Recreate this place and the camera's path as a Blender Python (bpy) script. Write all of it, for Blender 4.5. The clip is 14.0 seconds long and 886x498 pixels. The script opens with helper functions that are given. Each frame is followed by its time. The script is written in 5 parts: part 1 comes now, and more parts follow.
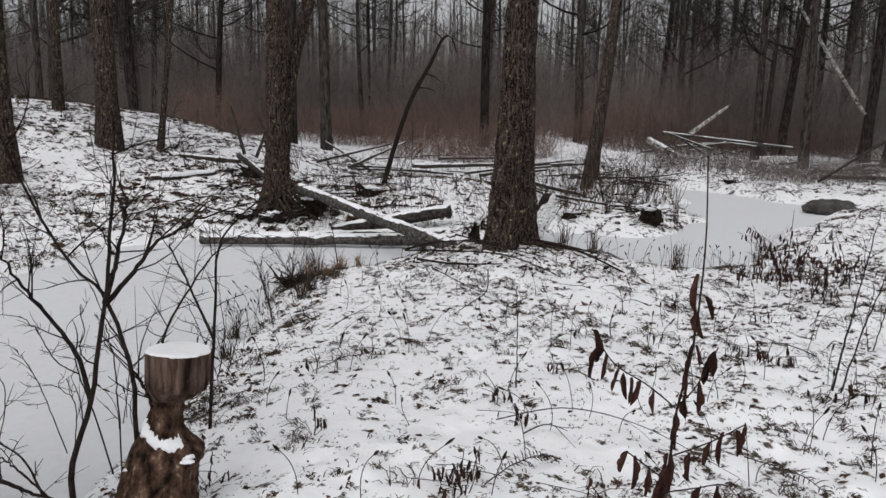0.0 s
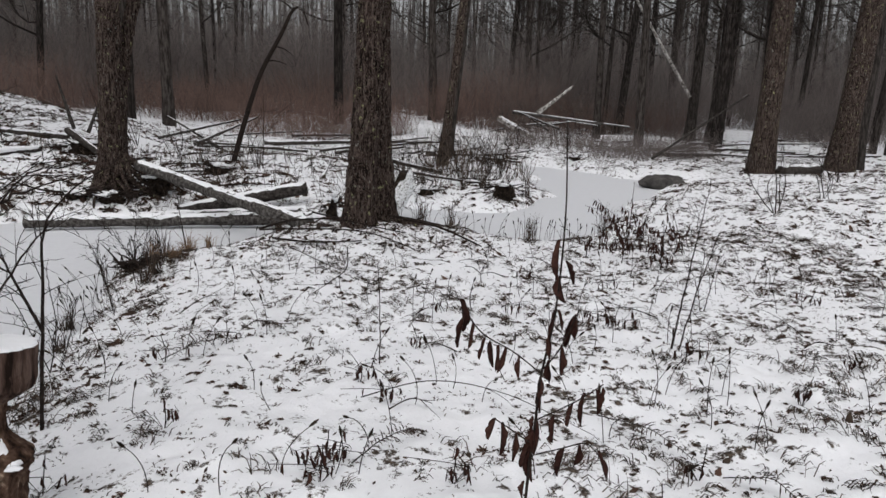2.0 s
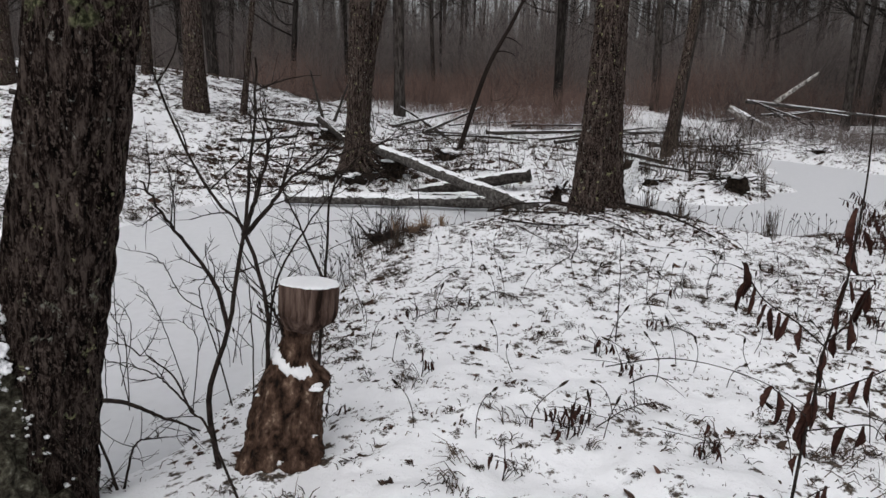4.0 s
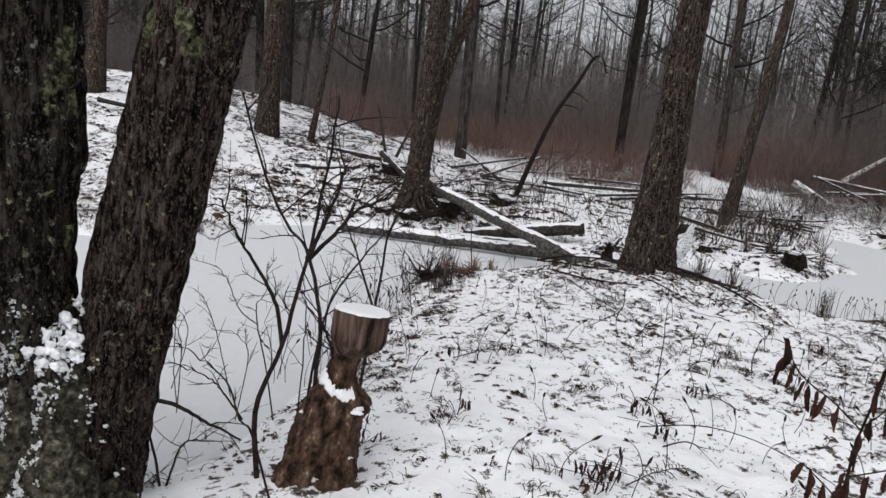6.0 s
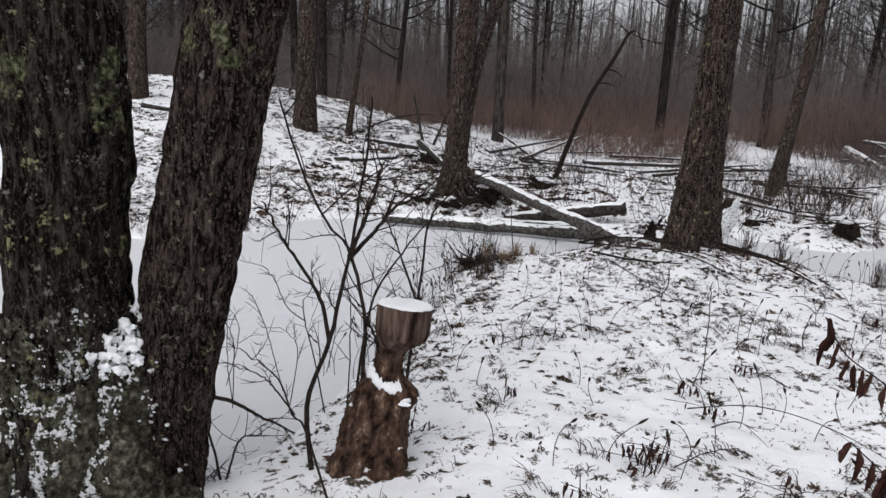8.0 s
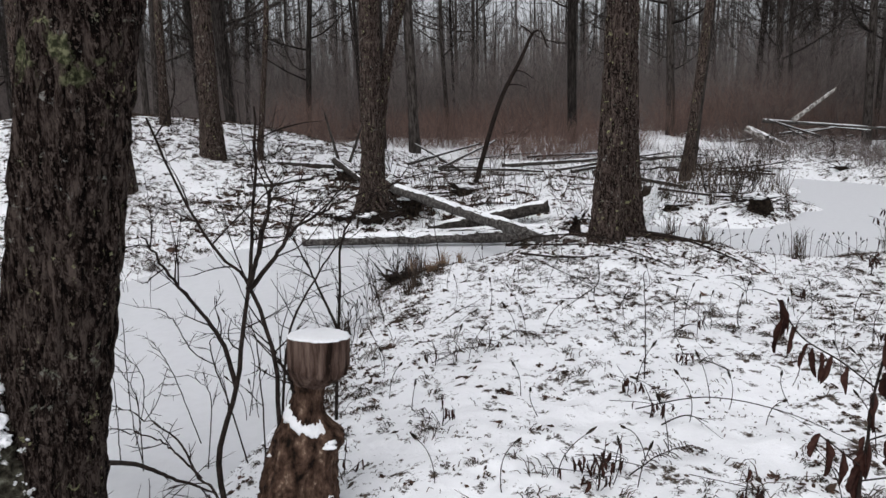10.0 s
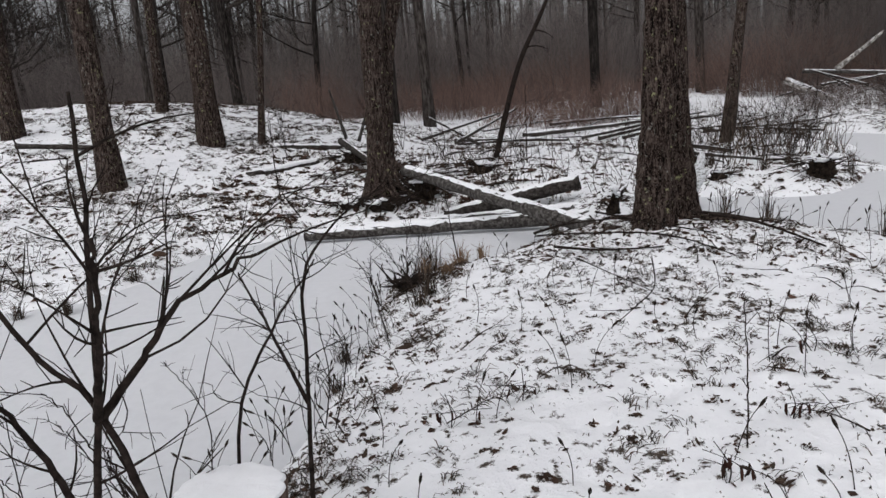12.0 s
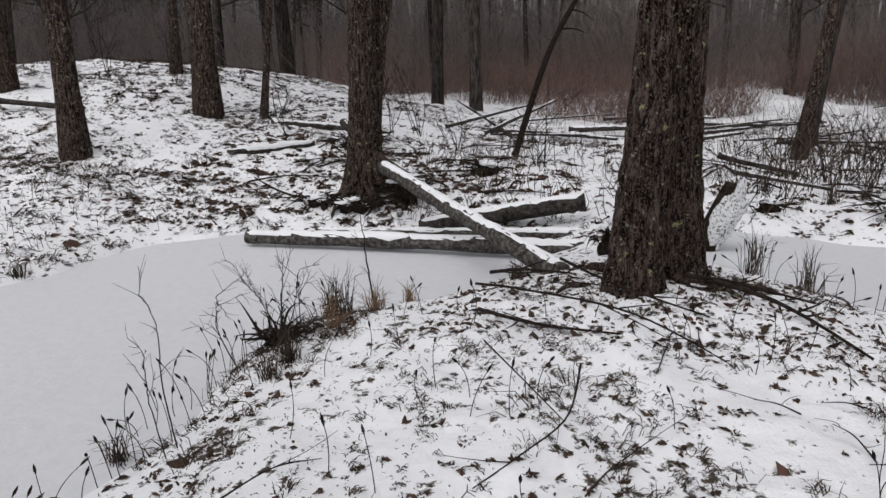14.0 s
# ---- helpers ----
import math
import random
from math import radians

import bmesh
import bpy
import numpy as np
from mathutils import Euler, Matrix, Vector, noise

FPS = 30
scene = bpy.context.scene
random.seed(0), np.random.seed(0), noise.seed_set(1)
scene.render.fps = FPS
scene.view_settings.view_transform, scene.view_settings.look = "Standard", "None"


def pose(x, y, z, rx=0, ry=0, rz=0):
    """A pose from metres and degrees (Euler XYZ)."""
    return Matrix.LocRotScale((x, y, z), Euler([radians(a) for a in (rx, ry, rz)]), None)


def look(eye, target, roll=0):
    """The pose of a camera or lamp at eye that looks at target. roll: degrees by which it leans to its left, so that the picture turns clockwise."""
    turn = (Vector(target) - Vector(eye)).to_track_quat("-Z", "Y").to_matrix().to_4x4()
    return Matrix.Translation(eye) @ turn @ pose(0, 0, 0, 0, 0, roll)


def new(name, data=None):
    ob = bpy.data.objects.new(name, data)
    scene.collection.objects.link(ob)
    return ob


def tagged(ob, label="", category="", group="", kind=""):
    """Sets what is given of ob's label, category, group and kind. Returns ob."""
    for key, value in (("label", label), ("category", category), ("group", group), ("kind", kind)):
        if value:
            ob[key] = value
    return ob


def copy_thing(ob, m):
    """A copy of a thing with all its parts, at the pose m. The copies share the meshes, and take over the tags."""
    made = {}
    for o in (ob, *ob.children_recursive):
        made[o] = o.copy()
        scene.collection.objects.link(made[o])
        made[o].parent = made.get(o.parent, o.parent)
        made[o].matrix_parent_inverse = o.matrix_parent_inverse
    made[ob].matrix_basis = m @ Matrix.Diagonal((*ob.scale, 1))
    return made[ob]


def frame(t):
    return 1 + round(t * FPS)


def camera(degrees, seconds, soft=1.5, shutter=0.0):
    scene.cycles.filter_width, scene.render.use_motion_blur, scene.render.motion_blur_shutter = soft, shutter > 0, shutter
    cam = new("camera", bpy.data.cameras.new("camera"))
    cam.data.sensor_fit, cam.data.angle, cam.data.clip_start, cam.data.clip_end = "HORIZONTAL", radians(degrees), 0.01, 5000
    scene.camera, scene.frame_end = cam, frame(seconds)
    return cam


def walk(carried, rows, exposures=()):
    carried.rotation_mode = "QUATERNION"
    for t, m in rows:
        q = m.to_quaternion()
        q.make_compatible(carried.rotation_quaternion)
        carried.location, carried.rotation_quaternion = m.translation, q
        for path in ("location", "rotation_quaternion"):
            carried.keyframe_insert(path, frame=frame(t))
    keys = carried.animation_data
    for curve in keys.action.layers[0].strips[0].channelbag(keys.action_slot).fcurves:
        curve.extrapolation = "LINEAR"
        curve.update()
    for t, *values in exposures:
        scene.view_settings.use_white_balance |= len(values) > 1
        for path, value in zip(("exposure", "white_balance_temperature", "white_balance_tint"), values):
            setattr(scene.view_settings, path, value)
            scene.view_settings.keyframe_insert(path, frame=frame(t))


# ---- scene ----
cam = camera(65.1, 14.0)
PATH = [
    (0, (0.08, 0.072, 1.474), (0.037, 2.035, 1.095), 0.9),
    (0.5, (0.043, 0.06, 1.483), (0.003, 2.024, 1.112), 2.6),
    (1, (0.05, 0.091, 1.472), (-0.01, 2.044, 1.046), 1.9),
    (1.5, (0.073, 0.102, 1.453), (0.152, 2.046, 0.993), 1.8),
    (2, (0.071, 0.135, 1.44), (0.435, 2.055, 1.011), 1.9),
    (2.5, (0.099, 0.134, 1.462), (0.353, 2.067, 1.016), 2.1),
    (3, (0.078, 0.08, 1.455), (0.096, 2.006, 0.917), 3.1),
    (3.5, (0.029, 0.065, 1.387), (-0.229, 1.982, 0.878), -4.4),
    (4, (-0.122, 0.005, 1.374), (-0.343, 1.938, 0.91), 1.1),
    (4.2, (-0.169, -0.024, 1.37), (-0.394, 1.932, 1.018), 4.7),
    (6.5, (-0.121, -0.122, 1.414), (-0.532, 1.802, 1.055), 5.4),
    (7, (-0.115, -0.144, 1.429), (-0.631, 1.715, 0.902), 1.6),
    (7.5, (-0.1, -0.137, 1.405), (-0.563, 1.765, 0.997), 3.2),
    (8, (-0.11, -0.135, 1.433), (-0.588, 1.763, 1.024), 3.2),
    (10.3, (-0.101, 0.2, 1.384), (-0.371, 2.147, 1.016), -2.0),
    (10.5, (-0.082, 0.263, 1.389), (-0.323, 2.21, 1.002), -1.0),
    (11, (-0.155, 0.471, 1.4), (-0.493, 2.375, 0.889), -3.4),
    (11.5, (-0.196, 0.699, 1.411), (-0.428, 2.61, 0.868), -5.1),
    (12, (-0.192, 1.167, 1.394), (-0.547, 3.084, 0.948), -5.1),
    (12.5, (-0.003, 1.598, 1.444), (-0.156, 3.505, 0.864), -4.9),
    (13, (0.187, 2.077, 1.423), (0.0, 4.005, 0.926), -6.1),
    (13.5, (0.365, 2.486, 1.423), (-0.007, 4.414, 1.042), -1.6),
    (14, (0.562, 2.888, 1.426), (0.003, 4.742, 0.928), -1.0),
]
EXPOSURES = [(0, 0.29, 6500, 11), (4, 0.27, 6450, 11), (6.3, 0.44, 6400, 11), (7, 0.42, 6380, 11), (10.5, 0.46, 6330, 11), (11, 0.43, 6340, 11), (12.5, 0.29, 6430, 12), (14, 0.28, 6480, 12)]
walk(cam, [(t, look(eye, target, roll)) for t, eye, target, roll in PATH], EXPOSURES)

# ---- world and light: an overcast winter day ----
SUN_ELEV, SUN_ROT = 62, 195
world = bpy.data.worlds.new("overcast_sky")
scene.world = world
world.use_nodes = True
wn = world.node_tree
bg = wn.nodes["Background"]
sky = wn.nodes.new("ShaderNodeTexSky")
sky.sky_type, sky.sun_disc = "NISHITA", False
sky.sun_elevation, sky.sun_rotation = radians(SUN_ELEV), radians(SUN_ROT)
sky.dust_density, sky.air_density = 4.0, 1.0
grey = wn.nodes.new("ShaderNodeHueSaturation")
grey.inputs["Saturation"].default_value = 0.16
wn.links.new(sky.outputs[0], grey.inputs["Color"])
wn.links.new(grey.outputs[0], bg.inputs["Color"])
bg.inputs["Strength"].default_value = 0.108
sun = new("sun", bpy.data.lights.new("sun", "SUN"))
sun.data.energy, sun.data.angle, sun.data.color = 0.5, radians(120), (1.0, 0.97, 0.93)
sun.matrix_world = look((0, 0, 0), (-math.sin(radians(SUN_ROT)) * math.cos(radians(SUN_ELEV)), -math.cos(radians(SUN_ROT)) * math.cos(radians(SUN_ELEV)), -math.sin(radians(SUN_ELEV))))


# ---- materials ----
def material(name, roughness=0.85):
    m = bpy.data.materials.new(name)
    m.use_nodes = True
    b = m.node_tree.nodes["Principled BSDF"]
    b.inputs["Roughness"].default_value = roughness
    b.inputs["Specular IOR Level"].default_value = 0.04
    return m, m.node_tree, b


def coords(nt, scale=(1, 1, 1)):
    tc = nt.nodes.new("ShaderNodeTexCoord")
    mp = nt.nodes.new("ShaderNodeMapping")
    mp.inputs["Scale"].default_value = scale
    nt.links.new(tc.outputs["Object"], mp.inputs["Vector"])
    return mp.outputs["Vector"]


def noise_fac(nt, vec, scale, detail=4, rough=0.6):
    n = nt.nodes.new("ShaderNodeTexNoise")
    n.inputs["Scale"].default_value, n.inputs["Detail"].default_value, n.inputs["Roughness"].default_value = scale, detail, rough
    nt.links.new(vec, n.inputs["Vector"])
    return n.outputs["Fac"]


def ramp(nt, fac, stops):
    r = nt.nodes.new("ShaderNodeValToRGB")
    el = r.color_ramp.elements
    while len(el) < len(stops):
        el.new(0.5)
    for e, (p, c) in zip(el, stops):
        e.position, e.color = p, (*c, 1)
    nt.links.new(fac, r.inputs["Fac"])
    return r.outputs["Color"]


def mix(nt, fac, a, b):
    n = nt.nodes.new("ShaderNodeMix")
    n.data_type = "RGBA"
    for sock, v in ((n.inputs["Factor"], fac), (n.inputs["A"], a), (n.inputs["B"], b)):
        if isinstance(v, bpy.types.NodeSocket):
            nt.links.new(v, sock)
        else:
            sock.default_value = v if isinstance(v, float) else (*v, 1)
    return n.outputs["Result"]


def bump(nt, bsdf, fac, strength, distance):
    b = nt.nodes.new("ShaderNodeBump")
    b.inputs["Strength"].default_value, b.inputs["Distance"].default_value = strength, distance
    nt.links.new(fac, b.inputs["Height"])
    nt.links.new(b.outputs["Normal"], bsdf.inputs["Normal"])
    return b


def grainy(name, stops, scale, stretch=(1, 1, 1), relief=0.004, roughness=0.85, vary=0.0, detail=5):
    """A mottled surface: colour stops along a noise, with matching relief and some change from object to object."""
    m, nt, b = material(name, roughness)
    v = coords(nt, stretch)
    f = noise_fac(nt, v, scale, detail, 0.65)
    c = ramp(nt, f, stops)
    if vary:
        info = nt.nodes.new("ShaderNodeObjectInfo")
        hsv = nt.nodes.new("ShaderNodeHueSaturation")
        mr = nt.nodes.new("ShaderNodeMapRange")
        mr.inputs["To Min"].default_value, mr.inputs["To Max"].default_value = 1 - vary, 1 + vary
        nt.links.new(info.outputs["Random"], mr.inputs["Value"])
        nt.links.new(mr.outputs["Result"], hsv.inputs["Value"])
        nt.links.new(c, hsv.inputs["Color"])
        c = hsv.outputs["Color"]
    nt.links.new(c, b.inputs["Base Color"])
    if relief:
        bump(nt, b, f, 0.8, relief)
    return m


def island(name, stops, roughness=0.8):
    """One colour for each separate piece of a joined mesh, picked from the stops."""
    m, nt, b = material(name, roughness)
    g = nt.nodes.new("ShaderNodeNewGeometry")
    nt.links.new(ramp(nt, g.outputs["Random Per Island"], stops), b.inputs["Base Color"])
    return m


def snow_material(name, white, litter, lo, hi):
    m, nt, b = material(name, 0.7)
    v = coords(nt)
    f1, f2, f3 = noise_fac(nt, v, 13, 6, 0.7), noise_fac(nt, v, 1.1, 3), noise_fac(nt, v, 60, 3)
    add = nt.nodes.new("ShaderNodeMath")
    add.operation = "MULTIPLY_ADD"
    add.inputs[1].default_value = 0.45
    nt.links.new(f2, add.inputs[0])
    nt.links.new(f1, add.inputs[2])
    mask = ramp(nt, add.outputs[0], [(lo, (0, 0, 0)), (hi, (1, 1, 1))])
    dirt = ramp(nt, f3, [(0.3, (0.025, 0.02, 0.017)), (0.5, (0.06, 0.048, 0.038)), (0.7, (0.12, 0.092, 0.07))])
    clean = ramp(nt, f1, [(0.3, tuple(w * 0.94 for w in white)), (0.6, white)])
    nt.links.new(mix(nt, mask, clean, dirt) if litter else clean, b.inputs["Base Color"])
    bump(nt, b, f1, 0.55, 0.03 if litter else 0.012)
    return m


def bark_material(name, dark, mid, light, lichen=0.0, moss=0.0):
    """Furrowed bark with plates, and patches of pale lichen and moss."""
    m, nt, b = material(name, 0.9)
    v, u = coords(nt, (1, 1, 0.2)), coords(nt, (1, 1, 0.55))
    plates, flecks = noise_fac(nt, v, 40, 8, 0.8), noise_fac(nt, u, 95, 4, 0.7)
    col = ramp(nt, plates, [(0.44, dark), (0.5, mid), (0.54, tuple(0.65 * a + 0.35 * c for a, c in zip(mid, light))), (0.61, light)])
    pale = ramp(nt, flecks, [(0.55, (0, 0, 0)), (0.6, (1, 1, 1))])
    col = mix(nt, pale, col, light)
    w = coords(nt)
    if lichen:
        spots = noise_fac(nt, w, 20, 8, 0.74)
        lim = ramp(nt, spots, [(0.64 - 0.07 * lichen, (0, 0, 0)), (0.66 - 0.07 * lichen, (1, 1, 1))])
        hue = ramp(nt, noise_fac(nt, w, 5, 2), [(0.42, (0.27, 0.265, 0.245)), (0.5, (0.19, 0.19, 0.155)), (0.58, (0.28, 0.28, 0.15))])
        col = mix(nt, lim, col, hue)
    if moss:
        big = noise_fac(nt, w, 3.1, 5, 0.7)
        lim = ramp(nt, big, [(0.63 - 0.07 * moss, (0, 0, 0)), (0.67 - 0.07 * moss, (1, 1, 1))])
        hue = ramp(nt, noise_fac(nt, w, 55, 3), [(0.4, (0.03, 0.033, 0.018)), (0.5, (0.09, 0.095, 0.05)), (0.6, (0.22, 0.22, 0.13))])
        col = mix(nt, lim, col, hue)
    nt.links.new(col, b.inputs["Base Color"])
    bump(nt, b, plates, 1.0, 0.022)
    return m


SNOW = snow_material("snow_with_litter", (0.84, 0.85, 0.87), True, 0.8, 0.86)
CLEAN_SNOW = snow_material("clean_snow", (0.84, 0.85, 0.87), False, 0, 1)
ICE = snow_material("snow_covered_ice", (0.62, 0.632, 0.652), False, 0, 1)
BARK = bark_material("dark_bark", (0.005, 0.0035, 0.003), (0.027, 0.018, 0.015), (0.125, 0.096, 0.082), 0.6)
BARK_MOSSY = bark_material("mossy_bark", (0.003, 0.002, 0.0018), (0.018, 0.0115, 0.0095), (0.11, 0.085, 0.073), 0.45, 0.1)
BARK_LICHEN = bark_material("lichen_bark", (0.003, 0.0022, 0.002), (0.014, 0.0105, 0.009), (0.07, 0.06, 0.05), 0.75, 0.75)
BARK_FAR = grainy("forest_bark", [(0.38, (0.013, 0.0105, 0.0095)), (0.5, (0.034, 0.029, 0.026)), (0.62, (0.062, 0.054, 0.049))], 22, (1, 1, 0.2), 0.012, 0.9, 0.4)
# paler grey than the nearer bark: haze painted into the colour, with snow dusting
DISTANT_BARK = grainy("snow_dusted_haze_paled_bark", [(0.35, (0.075, 0.068, 0.064)), (0.65, (0.18, 0.17, 0.163))], 3, (1, 1, 0.3), 0, 0.9)
LOG_BARK = grainy("log_bark", [(0.35, (0.014, 0.012, 0.011)), (0.58, (0.06, 0.053, 0.048)), (0.75, (0.15, 0.14, 0.13))], 22, (1, 1, 1), 0.006)
WEATHERED = grainy("weathered_log_bark", [(0.36, (0.022, 0.019, 0.017)), (0.52, (0.075, 0.069, 0.064)), (0.66, (0.15, 0.142, 0.134))], 26, (1, 1, 1), 0.008)
PALE_WOOD = grainy("pale_dead_wood", [(0.38, (0.06, 0.05, 0.045)), (0.5, (0.32, 0.3, 0.28)), (0.62, (0.58, 0.56, 0.53))], 14, (1, 1, 1), 0.004)
TWIG = grainy("twig_bark", [(0.35, (0.009, 0.007, 0.006)), (0.65, (0.038, 0.029, 0.025))], 40, (1, 1, 1), 0, 0.8)
GNAWED = grainy("gnawed_wood", [(0.36, (0.008, 0.006, 0.005)), (0.44, (0.034, 0.02, 0.014)), (0.54, (0.076, 0.046, 0.033)), (0.62, (0.13, 0.085, 0.061)), (0.68, (0.34, 0.26, 0.2))], 26, (1, 1, 0.55), 0.01, 0.8, detail=8)
STUMP_BARK = grainy("stump_bark", [(0.38, (0.014, 0.009, 0.007)), (0.5, (0.06, 0.038, 0.03)), (0.66, (0.14, 0.1, 0.082))], 30, (1, 1, 0.12), 0.008, 0.85)
LEAF = grainy("dead_leaf", [(0.3, (0.014, 0.007, 0.006)), (0.55, (0.036, 0.0165, 0.013)), (0.75, (0.075, 0.037, 0.028))], 30, (1, 1, 1), 0.002, 0.7, 0.3)
TAN_GRASS = island("tan_grass", [(0.0, (0.1, 0.063, 0.042)), (0.5, (0.24, 0.165, 0.105)), (1.0, (0.16, 0.088, 0.058))])
DULL_GRASS = island("dull_winter_grass", [(0.0, (0.022, 0.019, 0.015)), (0.35, (0.052, 0.042, 0.034)), (0.6, (0.045, 0.033, 0.027)), (0.85, (0.14, 0.108, 0.083)), (1.0, (0.06, 0.033, 0.026))])
LITTER = island("leaf_litter", [(0.0, (0.025, 0.018, 0.015)), (0.4, (0.06, 0.036, 0.027)), (0.7, (0.045, 0.037, 0.029)), (1.0, (0.1, 0.056, 0.042))])
BRUSH = island("brush_stems", [(0.0, (0.06, 0.051, 0.048)), (0.4, (0.155, 0.133, 0.125)), (0.75, (0.21, 0.176, 0.164)), (1.0, (0.25, 0.226, 0.216))])
RED_BRUSH = island("reddish_brush_stems", [(0.0, (0.07, 0.05, 0.044)), (0.5, (0.17, 0.118, 0.1)), (1.0, (0.27, 0.18, 0.15))])
SNOWY_MOSS = grainy("snow_specked_moss", [(0.36, (0.012, 0.011, 0.009)), (0.47, (0.045, 0.04, 0.03)), (0.58, (0.1, 0.095, 0.07)), (0.68, (0.24, 0.235, 0.19))], 40, (1, 1, 1), 0.03, 0.9, detail=8)
MOSSY_ROOT = grainy("mossy_root", [(0.36, (0.009, 0.008, 0.007)), (0.47, (0.045, 0.041, 0.03)), (0.58, (0.1, 0.096, 0.07)), (0.7, (0.24, 0.24, 0.19))], 40, (1, 1, 1), 0.03, 0.9, detail=8)
CROTCH_SNOW = grainy("snow_over_moss", [(0.32, (0.02, 0.022, 0.014)), (0.4, (0.06, 0.065, 0.04)), (0.44, (0.5, 0.5, 0.48)), (0.49, (0.82, 0.83, 0.85))], 48, (1, 1, 1), 0.03, 0.9, detail=8)
ROCK = grainy("dark_rock", [(0.3, (0.035, 0.034, 0.033)), (0.6, (0.085, 0.08, 0.076)), (0.8, (0.13, 0.125, 0.12))], 7, (1, 1, 1), 0.02)
SOIL = grainy("dark_root_soil", [(0.36, (0.006, 0.005, 0.004)), (0.64, (0.04, 0.03, 0.023))], 18, (1, 1, 1), 0.02, 0.95)


# ---- mesh tools ----
rng = np.random.default_rng(7)


def vnoise(x, y, z=0.0, seed=0):
    """Smooth value noise from 0 to 1, for arrays."""
    x, y, z = np.broadcast_arrays(np.asarray(x, float), np.asarray(y, float), np.asarray(z, float))
    xi, yi, zi = (np.floor(v).astype(np.int64) for v in (x, y, z))
    f = [v - np.floor(v) for v in (x, y, z)]
    u, v, w = (t * t * (3 - 2 * t) for t in f)

    def cell(i, j, k):
        n = (xi + i) * 374761393 + (yi + j) * 668265263 + (zi + k) * 2147483647 + seed * 974634777
        n = (n ^ (n >> 13)) * 1274126177 & 0x7FFFFFFF
        n = (n ^ (n >> 16)) * 668265263 & 0x7FFFFFFF
        return (n % 100003) / 100003.0

    a = [[cell(0, j, k) * (1 - u) + cell(1, j, k) * u for j in (0, 1)] for k in (0, 1)]
    b = [r[0] * (1 - v) + r[1] * v for r in a]
    return b[0] * (1 - w) + b[1] * w


class Shape:
    """Collects vertices and faces of one mesh."""

    def __init__(self):
        self.co, self.faces, self.n = [], {3: [], 4: []}, 0

    def add(self, co, faces):
        co = np.asarray(co, float).reshape(-1, 3)
        faces = np.asarray(faces, np.int64)
        self.faces[faces.shape[1]].append(faces + self.n)
        self.co.append(co)
        self.n += len(co)

    def tubes(self, pts, rad, k=5, cap=True):
        """pts (N, S, 3), rad (N, S): N round stems of S rings with k sides."""
        pts, rad = np.asarray(pts, float), np.asarray(rad, float)
        n, s = rad.shape
        d = pts[:, -1] - pts[:, 0]
        d /= np.linalg.norm(d, axis=1, keepdims=True) + 1e-9
        ref = np.where(np.abs(d[:, 2:3]) < 0.8, [[0, 0, 1.0]], [[1.0, 0, 0]])
        a = np.cross(d, ref)
        a /= np.linalg.norm(a, axis=1, keepdims=True)
        b = np.cross(d, a)
        th = np.arange(k) * 2 * np.pi / k
        ring = np.cos(th)[None, :, None] * a[:, None] + np.sin(th)[None, :, None] * b[:, None]
        co = pts[:, :, None] + rad[:, :, None, None] * ring[:, None]
        i = np.arange(s - 1)[:, None] * k
        j = np.arange(k)[None]
        q = np.stack([i + j, i + (j + 1) % k, i + k + (j + 1) % k, i + k + j], -1).reshape(-1, 4)
        self.add(co, (q[None] + (np.arange(n) * s * k)[:, None, None]).reshape(-1, 4))
        if cap:
            tips = np.stack([pts[:, 0], pts[:, -1]], 1).reshape(-1, 3)
            base = self.n - n * s * k
            f = np.stack([np.stack([np.full(k, -1), (np.arange(k) + 1) % k, np.arange(k)], -1), np.stack([np.full(k, -2), np.arange(k) + (s - 1) * k, (np.arange(k) + 1) % k + (s - 1) * k], -1)])
            allf = np.repeat(f[None], n, 0).reshape(n, 2, k, 3) + (np.arange(n) * s * k)[:, None, None, None]
            allf[:, 0, :, 0] = (n * s * k + np.arange(n) * 2)[:, None]
            allf[:, 1, :, 0] = (n * s * k + np.arange(n) * 2 + 1)[:, None]
            self.co.append(tips)
            self.n += len(tips)
            self.faces[3].append(allf.reshape(-1, 3) + base)

    def tube(self, pts, rad, k=6):
        self.tubes([pts], [rad], k)

    def build(self, name, mat, smooth=True):
        me = bpy.data.meshes.new(name)
        me.vertices.add(self.n)
        me.vertices.foreach_set("co", np.concatenate(self.co).astype(np.float32).ravel())
        groups = [np.concatenate(f) for f in (self.faces[3], self.faces[4]) if f]
        loops = np.concatenate([g.ravel() for g in groups])
        sizes = np.concatenate([np.full(len(g), g.shape[1]) for g in groups])
        me.loops.add(len(loops))
        me.loops.foreach_set("vertex_index", loops.astype(np.int32))
        me.polygons.add(len(sizes))
        me.polygons.foreach_set("loop_start", np.concatenate([[0], np.cumsum(sizes)[:-1]]).astype(np.int32))
        me.polygons.foreach_set("use_smooth", np.full(len(sizes), smooth))
        me.update(calc_edges=True)
        me.validate()
        me.materials.append(mat)
        return me


def part(name, shape, mat, parent, label="", smooth=True):
    ob = new(name, shape if isinstance(shape, bpy.types.Mesh) else shape.build(name, mat, smooth))
    ob.parent = parent
    return tagged(ob, label)


def thing(name, at, label, category, group="", kind=""):
    """An empty at the base of a thing; its parts are built round the origin."""
    ob = new(name)
    ob.empty_display_size = 0.05
    ob.matrix_basis = pose(*at)
    return tagged(ob, label, category, group, kind)


def bezier(p0, p1, p2, n):
    t = np.linspace(0, 1, n)[:, None]
    return (1 - t) ** 2 * np.array(p0, float) + 2 * t * (1 - t) * np.array(p1, float) + t * t * np.array(p2, float)


